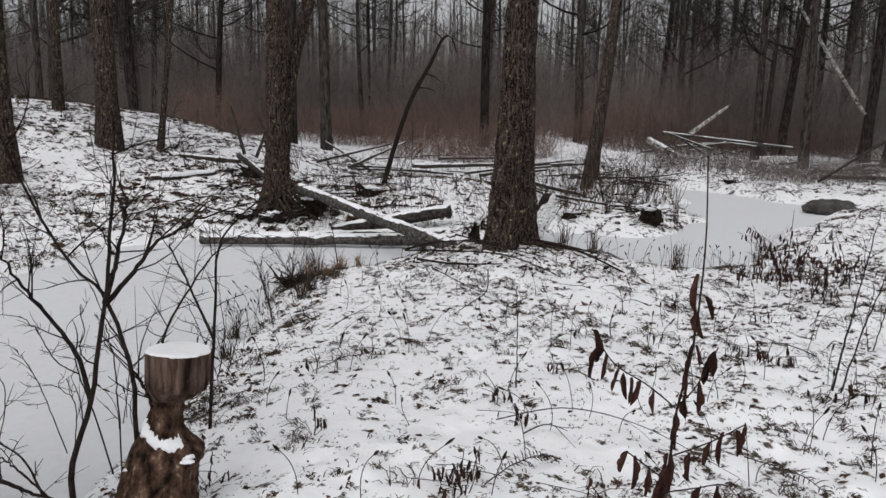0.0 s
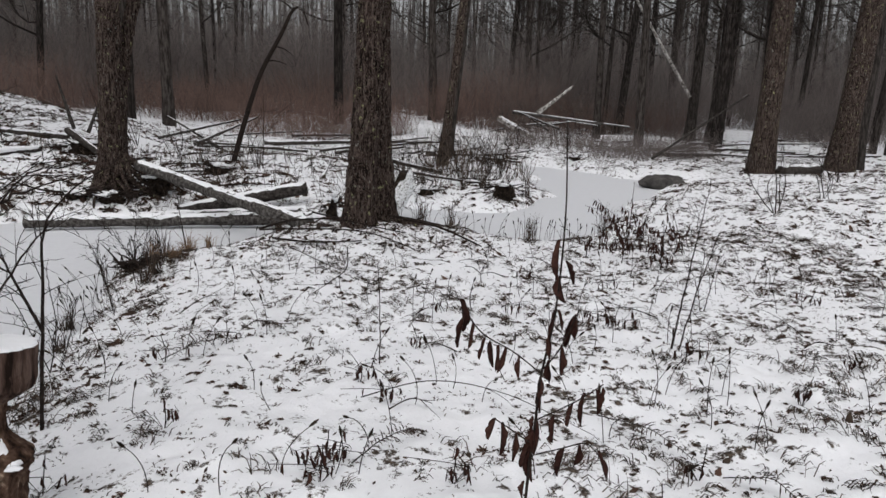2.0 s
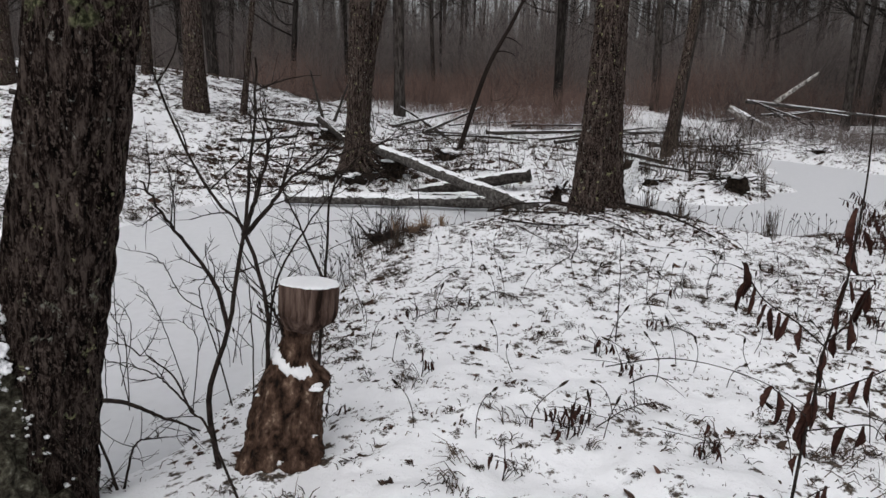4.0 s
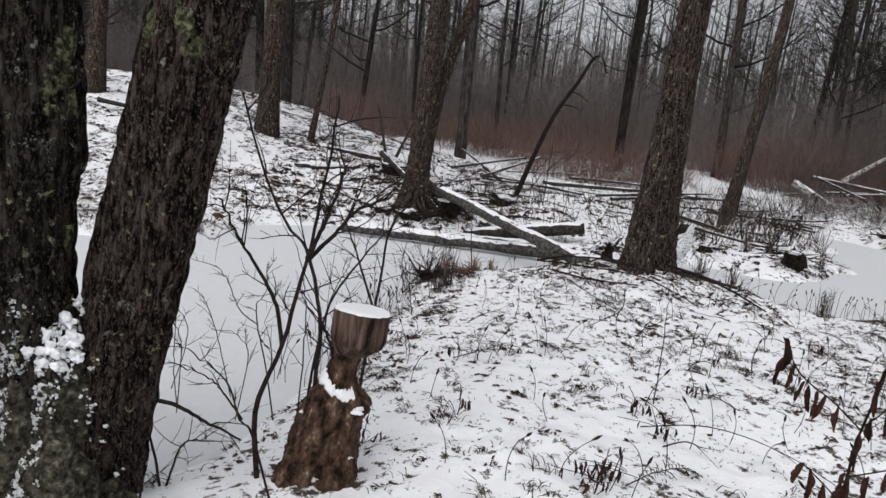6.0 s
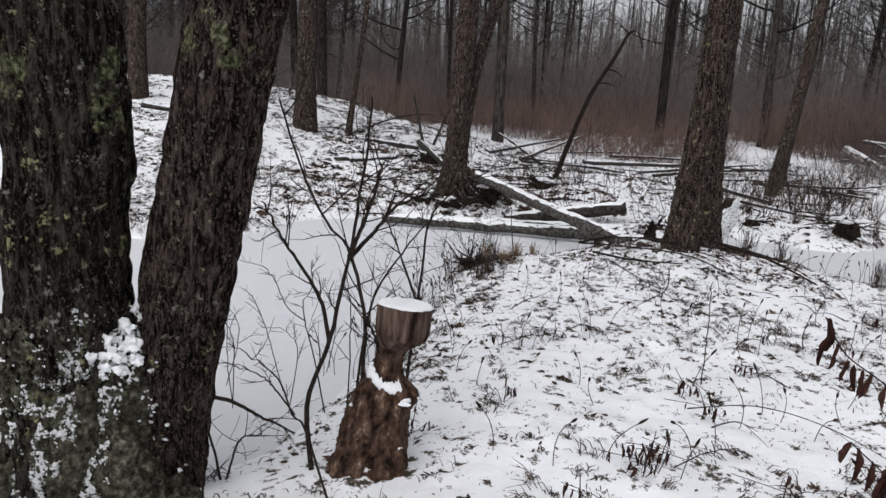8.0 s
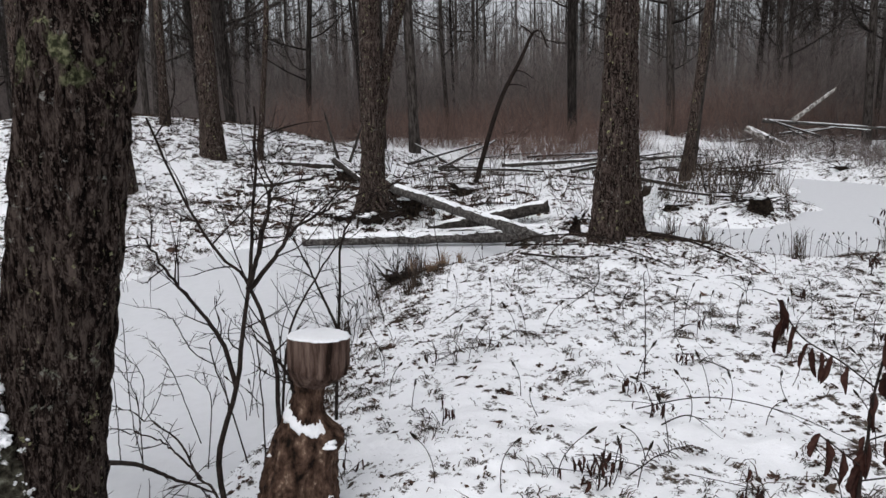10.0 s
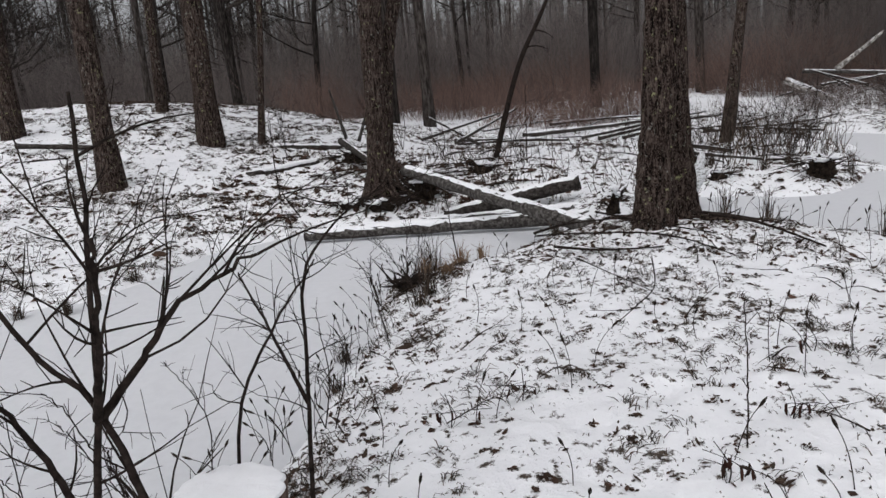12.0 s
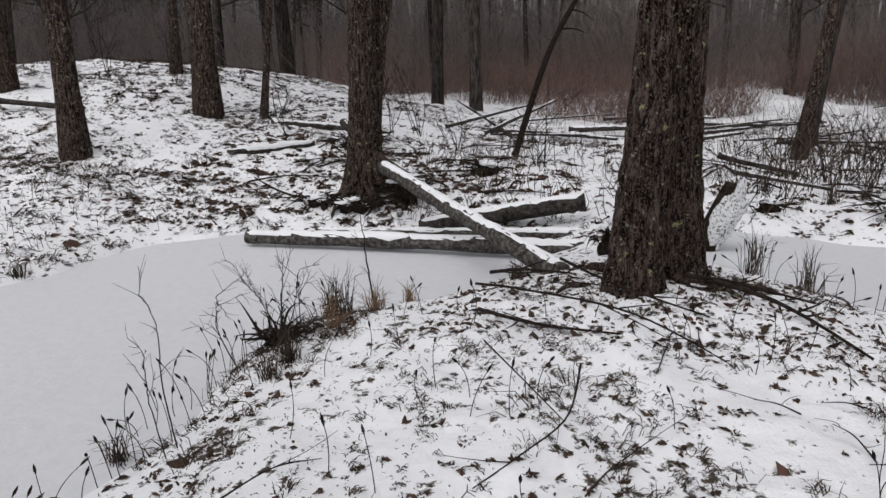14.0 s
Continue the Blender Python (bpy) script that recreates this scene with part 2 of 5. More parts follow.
def spline(points, n):
    """A smooth line through a few points."""
    p = np.array(points, float)
    s = np.linspace(0, len(p) - 1, n)
    i = np.clip(s.astype(int), 0, len(p) - 2)
    f = (s - i)[:, None]
    g = lambda k: p[np.clip(k, 0, len(p) - 1)]
    a, b, c, d = g(i - 1), g(i), g(i + 1), g(i + 2)
    return 0.5 * (2 * b + (c - a) * f + (2 * a - 5 * b + 4 * c - d) * f ** 2 + (3 * b - a - 3 * c + d) * f ** 3)


# ---- the lie of the land ----
WATER = -0.22
POND_WEST = [(-1.72, 2.2), (-1.6, 2.6), (-1.52, 3.2), (-1.47, 4.2), (-1.48, 4.9), (-1.5, 5.45), (-1.64, 6.0), (-1.68, 6.6), (-1.4, 7.1), (-0.8, 7.55), (-0.52, 8.0), (-0.3, 8.8), (-0.4, 9.3), (-1.6, 9.5),
             (-3.3, 9.25), (-4.2, 8.6), (-4.35, 7.5), (-4.6, 6.6), (-6.5, 6.0), (-9.5, 4.0), (-10, -2.0), (-5.0, -3.0), (-3.4, 0.0), (-2.5, 1.6)]
POND_EAST = [(0.95, 8.7), (1.2, 8.75), (1.45, 8.55), (1.78, 8.15), (2.05, 7.85), (2.5, 7.6), (3.05, 7.75), (3.6, 8.25), (4.4, 9.45), (5.1, 10.45), (6.1, 11.45), (6.9, 12.6), (7.9, 13.5), (7.1, 14.3), (6.7, 15.0), (6.45, 15.8), (5.9, 16.8), (5.2, 17.3), (4.8, 15.6), (4.6, 14.1), (4.25, 12.4), (4.25, 11.75), (3.7, 11.0), (3.3, 10.4), (2.95, 10.1), (2.4, 10.1), (1.6, 10.35), (1.0, 10.4)]


def shore(x, y, poly):
    """Distance to a pond's edge: negative on the ice."""
    x, y = np.asarray(x, float), np.asarray(y, float)
    best, inside = np.full(x.shape, 1e9), np.zeros(x.shape, bool)
    for (ax, ay), (bx, by) in zip(poly, poly[1:] + poly[:1]):
        dx, dy = bx - ax, by - ay
        t = np.clip(((x - ax) * dx + (y - ay) * dy) / (dx * dx + dy * dy), 0, 1)
        best = np.minimum(best, np.hypot(x - ax - t * dx, y - ay - t * dy))
        if dy:
            inside ^= ((ay > y) != (by > y)) & (x < ax + (y - ay) * dx / dy)
    return np.where(inside, -best, best)


def height(x, y):
    x, y = np.asarray(x, float), np.asarray(y, float)
    d = np.minimum(shore(x, y, POND_WEST), shore(x, y, POND_EAST)) + (0.14 + 0.35 * np.clip(y - 9.5, 0, 1)) * (vnoise(x * 2.3, y * 2.3, 0, 3) - 0.5)
    u2 = ((x + 11.5) ** 2 + (y - 16) ** 2) / 10.5 ** 2
    hill = 1.78 * np.clip(1 - u2, 0, 1) ** 2
    land = 0.02 + hill + 0.17 * np.exp(-((x - 0.6) ** 2 + (y - 7.0) ** 2) / 1.1) + 0.22 * np.exp(-((x + 1.3) ** 2 + (y - 12.7) ** 2) / 9)
    land += 0.25 * np.clip((x - 5) / 6, 0, 1) * np.clip((14 - y) / 6, 0, 1)
    land += (0.25 + 0.3 * np.clip((8 - x) / 4, 0, 1)) * np.clip((y - 16.5) / 10, 0, 1) + 0.07 * np.exp(-((y - 2.0) / 1.5) ** 2) - 0.06 * np.exp(-((x + 0.98) ** 2 + (y - 2.2) ** 2) / 0.16)
    rough = 0.10 * (vnoise(x * 0.5, y * 0.5, 0, 1) - 0.5) + 0.055 * (vnoise(x * 1.9, y * 1.9, 0, 2) - 0.5) + 0.04 * (vnoise(x * 6, y * 6, 0, 5) - 0.5) + 0.03 * (vnoise(x * 14, y * 14, 0, 6) - 0.5)
    far = np.clip((np.hypot(x, y - 8) - 12) / 20, 0, 1)
    land = land + rough * (1 + 1.5 * far)
    up = WATER + 0.02 + (np.maximum(land, -0.1) - WATER - 0.02) * (1 - np.exp(-np.maximum(d, 0) / 0.45))
    return np.where(d > 0, up, WATER - 0.22 * (1 - np.exp(np.minimum(d, 0) / 0.25)) + 0.02 * np.exp(np.minimum(d, 0) / 0.1))


def gz(x, y):
    return float(height(np.array([x]), np.array([y]))[0])


def stretch(lo, hi, step, far, n):
    """Even steps from lo to hi and growing steps out to far on both sides."""
    out = np.geomspace(step, far, n)
    return np.concatenate([lo - out[::-1], np.arange(lo, hi, step), hi + out])


gx, gy = stretch(-5.5, 5.5, 0.036, 700, 110), stretch(0.6, 11.5, 0.036, 700, 120)
X, Yg = np.meshgrid(gx, gy)
sheet = Shape()
idx = np.arange(X.size).reshape(X.shape)
sheet.add(np.stack([X, Yg, height(X, Yg)], -1), np.stack([idx[:-1, :-1], idx[:-1, 1:], idx[1:, 1:], idx[1:, :-1]], -1).reshape(-1, 4))
ground = tagged(new("ground", sheet.build("ground", SNOW)), "thin patchy snow over grass and leaf litter", "ground", kind="structure")


def ice_sheet(name, x0, x1, y0, y1, label):
    s = Shape()
    nx, ny = int((x1 - x0) / 0.15), int((y1 - y0) / 0.15)
    a, b = np.meshgrid(np.linspace(x0, x1, nx), np.linspace(y0, y1, ny))
    z = WATER + 0.008 * (vnoise(a * 1.2, b * 1.2, 0, 9) - 0.5)
    i = np.arange(a.size).reshape(a.shape)
    s.add(np.stack([a, b, z], -1), np.stack([i[:-1, :-1], i[:-1, 1:], i[1:, 1:], i[1:, :-1]], -1).reshape(-1, 4))
    return tagged(new(name, s.build(name, ICE)), label, "frozen pond", kind="structure")


ice_sheet("water_west", -10.3, 0.0, -3.2, 9.6, "frozen beaver pond under smooth even snow")
ice_sheet("water_east", 0.6, 8.4, 7.0, 17.2, "frozen pond channel under smooth even snow")


# ---- trees ----
def barked_trunk(line, radii, around, along, amp, flare=0.0, lobes=5, seed=0, furrow=0.028):
    """A trunk along a line with furrowed bark and, where flare is given, root lobes at its foot."""
    pts = spline(line, along)
    r = np.interp(np.linspace(0, 1, along), np.linspace(0, 1, len(radii)), radii)
    th = np.linspace(0, 2 * np.pi, around, endpoint=False)
    z = np.concatenate([[0], np.cumsum(np.linalg.norm(np.diff(pts, axis=0), axis=1))])
    T, Z = np.meshgrid(th, z)
    R = np.repeat(r[:, None], around, 1)
    cu, su = np.cos(T) * R / furrow, np.sin(T) * R / furrow
    n1 = np.abs(vnoise(cu, su, Z / (furrow * 4.5), seed) - 0.5) * 2
    n2 = vnoise(cu * 2.3, su * 2.3, Z / (furrow * 1.6), seed + 1)
    big = vnoise(np.cos(T) * 1.6, np.sin(T) * 1.6, Z * 1.4, seed + 2) - 0.5
    ph = vnoise(np.cos(T) * 2, np.sin(T) * 2, 0, seed + 3) * 3
    foot = flare * np.exp(-Z / 0.22) * (0.45 + 0.55 * np.cos(lobes * T + ph) ** 2)
    R = R * (1 + 0.10 * big) + foot + amp * (np.sqrt(n1) * 1.4 + 0.5 * n2 - 1.3)
    co = np.stack([pts[:, 0, None] + np.cos(T) * R, pts[:, 1, None] + np.sin(T) * R, np.repeat(pts[:, 2, None], around, 1)], -1)
    s = Shape()
    i = np.arange(along - 1)[:, None] * around
    j = np.arange(around)[None]
    s.add(co, np.stack([i + j, i + (j + 1) % around, i + around + (j + 1) % around, i + around + j], -1).reshape(-1, 4))
    return s


def limbs(s, top_line, r0, count, reach, lo=0.35, twigs=6, seed=0, tree=None):
    """Bare limbs with branchlets, along a trunk's line."""
    g = np.random.default_rng(seed)
    line = spline(top_line, 60)
    ends, rads = [], []
    fine, finer = [], []
    for k in range(count):
        f = lo + (1 - lo) * ((k + g.random()) / count) ** 0.9
        p = line[min(59, int(f * 59))]
        a = g.random() * 6.283
        ln = reach * (1.15 - f) * (0.6 + 0.7 * g.random()) + 0.4
        up = 0.35 + 0.7 * g.random()
        d = np.array([math.cos(a), math.sin(a), up])
        e = p + d * ln * 0.8
        m = p + np.array([math.cos(a), math.sin(a), up * 0.35]) * ln * 0.45 + g.normal(0, 0.08, 3) * ln
        l = bezier(p, m, e, 6)
        rr = r0 * (1.05 - f) * 0.45 + 0.012
        ends.append(l)
        rads.append(np.linspace(rr, 0.008, 6))
        for t in range(twigs):
            q = l[1 + int(g.random() * 4.9)]
            v = d * 0.5 + g.normal(0, 0.6, 3)
            v[2] = abs(v[2]) * 0.8 + 0.1
            tl = ln * (0.25 + 0.3 * g.random())
            e2 = q + v * tl
            l2 = bezier(q, q + v * tl * 0.5 + g.normal(0, 0.06, 3) * tl, e2, 4)
            fine.append(l2)
            for u in range(3):
                q2 = l2[1 + int(g.random() * 2.9)]
                v2 = v + g.normal(0, 0.6, 3)
                finer.append(np.stack([q2, q2 + v2 * tl * 0.25, q2 + v2 * tl * 0.5 + g.normal(0, 0.05, 3)]))
    if tree is None:
        s.tubes(ends, rads, 5)
    else:
        for l, rr in zip(ends, rads):
            one = Shape()
            one.tube(l, rr, 6)
            part("limb", one, BARK_FAR, tree)
    s.tubes(fine, np.repeat(np.linspace(0.012, 0.005, 4)[None], len(fine), 0), 4, False)
    s.tubes(finer, np.repeat(np.array([[0.007, 0.005, 0.003]]), len(finer), 0), 3, False)


def hero_stem(tree, line, radii, flare, seed, mat, reach=2.5, around=150, count=14, along=420, amp=0.019, lobes=5):
    part("trunk", barked_trunk(line, radii, around, along, amp, flare, lobes, seed), mat, tree)
    s = Shape()
    limbs(s, line, radii[-2], count, reach, 0.73, 6, seed, tree)
    part("crown", s, BARK_FAR, tree, "bare winter branches")


# two stems of the near tree, joined at the foot
near_tree = thing("twin_tree", (-1.75, 2.0, gz(-1.75, 2.0) - 0.12), "twin-stemmed maple with shaggy mossy bark beside the pond", "tree")
hero_stem(near_tree, [(-0.05, 0.0, 0), (0.06, 0.02, 0.6), (0.18, 0.02, 1.15), (0.335, 0.02, 1.85), (0.75, 0.15, 4.0), (1.2, 0.3, 7.5), (1.5, 0.4, 12)], [0.185, 0.17, 0.168, 0.165, 0.14, 0.1, 0.03], 0.05, 11, BARK_MOSSY, around=260, along=900)
hero_stem(near_tree, [(-0.3, -0.13, 0), (-0.24, -0.14, 0.6), (-0.22, -0.15, 1.2), (-0.2, -0.16, 1.8), (-0.5, -0.3, 5.0), (-0.7, -0.4, 9.0), (-0.8, -0.4, 13)], [0.25, 0.22, 0.205, 0.2, 0.17, 0.1, 0.03], 0.1, 17, BARK_LICHEN, around=260, along=900)

mound_tree = thing("twin_tree", (0.6, 7.1, gz(0.6, 7.1) - 0.1), "twin-stemmed dark tree on a root mound between ponds", "tree")
hero_stem(mound_tree, [(-0.1, -0.2, 0), (-0.08, -0.2, 0.6), (-0.03, -0.2, 1.3), (0.03, -0.1, 2.6), (0.2, 0.1, 6), (0.1, 0.2, 13)], [0.15, 0.135, 0.13, 0.12, 0.1, 0.03], 0.07, 23, BARK)
hero_stem(mound_tree, [(0.12, 0.2, 0), (0.1, 0.2, 0.6), (0.08, 0.2, 1.3), (0.09, 0.2, 2.6), (0.3, 0.5, 6), (0.6, 0.6, 14)], [0.2, 0.17, 0.165, 0.15, 0.12, 0.03], 0.08, 29, BARK)

bank_tree = thing("forked_tree", (-2.65, 10.4, gz(-2.65, 10.4) - 0.12), "large dark tree with a second leaning stem on the far bank", "tree")
hero_stem(bank_tree, [(-0.06, 0, 0), (0.0, 0, 0.7), (0.04, 0, 1.9), (0.08, 0, 3.1), (0.2, 0.1, 7), (0.3, 0.3, 15)], [0.215, 0.175, 0.158, 0.15, 0.12, 0.03], 0.15, 31, BARK, along=460)
hero_stem(bank_tree, [(0.02, 0.2, 0.1), (0.05, 0.2, 0.9), (0.14, 0.2, 1.7), (0.36, 0.2, 2.7), (1.3, 0.3, 6), (2.3, 0.5, 12)], [0.13, 0.105, 0.1, 0.09, 0.065, 0.02], 0.05, 37, BARK)


def add_roots(tree, spread, seed, count, side=None, high=0.35):
    """Thick surface roots running out from a tree's foot."""
    g = np.random.default_rng(seed)
    for k in range(count):
        a = (side + g.normal(0, 0.55)) if side is not None else g.uniform(0, 6.283)
        ln = spread * g.uniform(0.6, 1.1)
        d = np.array([math.cos(a), math.sin(a), 0])
        n = np.array([-d[1], d[0], 0]) * g.normal(0, 0.18) * ln
        h = high * g.uniform(0.5, 1.1)
        base = np.array(tree.location)
        p = [d * 0.12 + (0, 0, h), d * ln * 0.45 + n + (0, 0, h * 0.55), d * ln * 0.8 + n * 1.5, d * ln + n]
        for q in (2, 3):
            p[q][2] = max(gz(base[0] + p[q][0], base[1] + p[q][1]), WATER) - base[2] + (0.03 if q == 2 else -0.03)
        s = Shape()
        s.tube(spline(p, 16), np.linspace(0.04, 0.008, 16) * g.uniform(0.5, 1.1), 8)
        part("root", s, BARK, tree)


add_roots(bank_tree, 1.0, 1, 14, -0.5, 0.6)
add_roots(bank_tree, 0.8, 2, 8, -1.9, 0.3)
add_roots(mound_tree, 0.75, 3, 7, None, 0.16)


def small_tree(name, at, line, radii, label, mat=BARK_FAR, seed=0, reach=1.6, count=10):
    t = thing(name, (at[0], at[1], gz(*at) - 0.08), label, "tree")
    hero_stem(t, line, radii, radii[0] * 0.35, seed, mat, reach, 28, 90, count, 0.006)
    return t


def upright(h, lean=(0, 0), bend=0.15):
    return [(0, 0, 0), (lean[0] * 0.3 + bend * 0.4, lean[1] * 0.3, h * 0.3), (lean[0] * 0.6 - bend * 0.3, lean[1] * 0.6 + bend * 0.3, h * 0.6), (lean[0], lean[1], h)]


for at, h, r, lean, lab in (((-6.3, 12.7), 13, 0.2, (-0.3, 0.3), "stout tree on the slope of the snowy hill"), ((-6.6, 10.2), 12, 0.16, (-0.4, 0.2), "straight tree at the foot of the snowy hill"),
                            ((-5.6, 13.2), 9, 0.06, (0.9, 0.2), "slim tree leaning on the snowy hill"), ((2.72, 14.6), 13, 0.1, (1.2, 0.3), "dark tree leaning on the pond bank"),
                            ((3.22, 16.6), 14, 0.1, (1.2, 0.5), "dark tree behind the pond bank"), ((9.7, 13.9), 15, 0.25, (0.2, 0.2), "thick grey tree on the far shore"),
                            ((11.9, 14.2), 15, 0.27, (0.9, 0.2), "thick grey tree with spreading roots"), ((12.9, 15.0), 15, 0.24, (0.5, 0.4), "thick grey tree at the wood's edge"),
                            ((12.7, 22.25), 14, 0.17, (0.1, 0.1), "dark tree with a birch stem lodged against it"), ((-9.6, 12.0), 13, 0.17, (0.2, 0.1), "dark tree near the hill's crest"), ((-8.4, 14.8), 14, 0.1, (0.1, 0.4), "dark tree on the hill's crest")):
    small_tree("tree", at, upright(h, lean), [r, r * 0.85, r * 0.6, 0.03], lab, BARK if at[1] < 15 else BARK_FAR, seed=int(at[1] * 10))

# the forest: a few kinds of bare tree, repeated
FOREST = "bare trees of the wood"
kinds = []
for k in range(7):
    g = np.random.default_rng(100 + k)
    h, r = 13 + 6 * g.random(), 0.07 + 0.1 * g.random()
    line = upright(h, (g.normal(0, 0.7), g.normal(0, 0.7)), g.normal(0, 0.2))
    src = thing("forest_tree", (-40 + 12 * k, 48 + 3 * (k % 3), -0.1), "bare dark forest tree in winter", "tree", FOREST)
    t = Shape()
    t.tube(spline(line, 14), np.interp(np.linspace(0, 1, 14), [0, 0.04, 0.5, 1], [r * 1.25, r, r * 0.72, 0.02]), 9)
    part("trunk", t, BARK_FAR, src)
    c = Shape()
    limbs(c, line, r * 0.7, 24, 3.4, 0.22, 9, 200 + k)
    part("crown", c, BARK_FAR, src, "bare winter branches")
    kinds.append(src)
placed = 0
while placed < 165:
    y = 19 + 50 * rng.random() ** 1.2
    x = rng.uniform(-1.0, 1.0) * (8 + y * 0.95)
    if np.hypot(x + 8, y - 15) < 6 or (y < 24 and -3 < x < 9):
        continue
    m = pose(x, y, gz(x, y) - 0.1, 0, 0, rng.uniform(0, 360)) @ Matrix.Scale(rng.uniform(0.75, 1.25), 4)
    ob = copy_thing(kinds[placed % 7], m)
    ob.scale = m.to_scale()
    placed += 1

# woods too far off to count
far = Shape()
n = 2600
y = rng.uniform(62, 150, n)
x = rng.uniform(-1.15, 1.15, n) * y
h = rng.uniform(10, 18, n)
lean = rng.normal(0, 0.5, (n, 2))
p0 = np.stack([x, y, np.full(n, -0.3)], -1)
p2 = p0 + np.stack([lean[:, 0], lean[:, 1], h], -1)
far.tubes(np.stack([p0, p0 * 0.5 + p2 * 0.5 + rng.normal(0, 0.15, (n, 3)), p2], 1), np.stack([np.full(n, 0.16), np.full(n, 0.1), np.full(n, 0.03)], 1) * rng.uniform(0.6, 1.3, (n, 1)), 4, False)
m = n * 9
own = rng.integers(0, n, m)
f = rng.uniform(0.35, 0.98, (m, 1))
q0 = p0[own] * (1 - f) + p2[own] * f
q1 = q0 + np.stack([rng.normal(0, 1.1, m), rng.normal(0, 1.1, m), rng.uniform(0.6, 2.4, m)], -1)
far.tubes(np.stack([q0, q0 * 0.5 + q1 * 0.5 + rng.normal(0, 0.15, (m, 3)), q1], 1), np.repeat([[0.035, 0.025, 0.012]], m, 0), 3, False)
# the bark colour carries the haze of distance; no air is modelled
tagged(new("distant_woods", far.build("distant_woods", DISTANT_BARK)), "distant bare woods, bark paled for haze and snow dusting", "woods", kind="stuff")

# brush before the wood
def brush(name, n, xs, ys, hs, label, thick=0.007, keep=0.35, mat=None, plain=False):
    s = Shape()
    x, y = rng.uniform(*xs, n * 3), ys[0] + (ys[1] - ys[0]) * rng.random(n * 3) ** 1.6
    y = y + 5 * (vnoise(x * 0.22, 3.0, 0, 33) - 0.5)
    ok = (vnoise(x * 0.35, y * 0.35, 0, 21) > keep) & (np.minimum(shore(x, y, POND_WEST), shore(x, y, POND_EAST)) > 0.02) & (np.hypot(x + 10.5, y - 15) > 6.5)
    x, y = x[ok][:n], y[ok][:n]
    n = len(x)
    z = height(x, y) - 0.03
    h = rng.uniform(0.4, 1, n) * hs[1] * (0.5 + 1.0 * vnoise(x * 0.25, y * 0.25, 0, 22))
    p0 = np.stack([x, y, z], -1)
    d = np.stack([rng.normal(0, 0.38, n), rng.normal(0, 0.38, n), np.ones(n)], -1) * h[:, None]
    p1 = p0 + d * 0.5 + rng.normal(0, 0.09, (n, 3)) * h[:, None]
    p2 = p0 + d + rng.normal(0, 0.07, (n, 3)) * h[:, None]
    s.tubes(np.stack([p0, p1, p2], 1), np.repeat([[thick, thick * 0.75, thick * 0.35]], n, 0), 3, False)
    if plain:
        return tagged(new(name, s.build(name, mat)), label, "reeds", kind="stuff")
    m = n * 6
    own = np.repeat(np.arange(n), 6)
    f = rng.uniform(0.2, 0.95, (m, 1))
    q0 = p0[own] * (1 - f) + p2[own] * f
    q1 = q0 + rng.normal(0, 0.2, (m, 3)) * h[own][:, None] + np.stack([np.zeros(m), np.zeros(m), 0.2 * h[own]], -1)
    s.tubes(np.stack([q0, q1], 1), np.repeat([[thick * 0.5, thick * 0.25]], m, 0), 3, False)
    return tagged(new(name, s.build(name, mat or BRUSH)), label, "brush", kind="stuff")


brush("brush_thicket", 14500, (-36, 42), (28, 50), (1.8, 4.4), "dense grey-brown leafless brush before the wood", 0.0085, 0.26)
brush("reddish_brush", 5500, (-9, 14), (20.5, 30), (0.5, 1.5), "reddish-brown leafless brush at the thicket's edge", 0.005, 0.4, RED_BRUSH)
brush("shore_brush", 2600, (6.5, 24), (22.8, 28), (0.3, 1.6), "thin dark stems behind the fallen stems", 0.005, 0.45)
brush("shore_stems", 2400, (5.5, 22), (15.2, 22.5), (0.2, 0.75), "sparse dark stems on the far shore", 0.005, 0.45)
brush("reed_stems", 650, (-2.6, 6.5), (11.2, 20), (0.12, 0.38), "dark dead reed stems standing in the snow", 0.0055, 0.38, DULL_GRASS, True)
brush("bank_stems", 420, (-6.5, -0.8), (9.8, 15), (0.1, 0.3), "thin dead stems standing on the snowy bank", 0.004, 0.35, DULL_GRASS, True)
brush("point_reeds", 240, (1.5, 4.3), (10.9, 14.5), (0.12, 0.75), "dense dark reeds on the point between ice arms", 0.006, 0.3, DULL_GRASS, True)


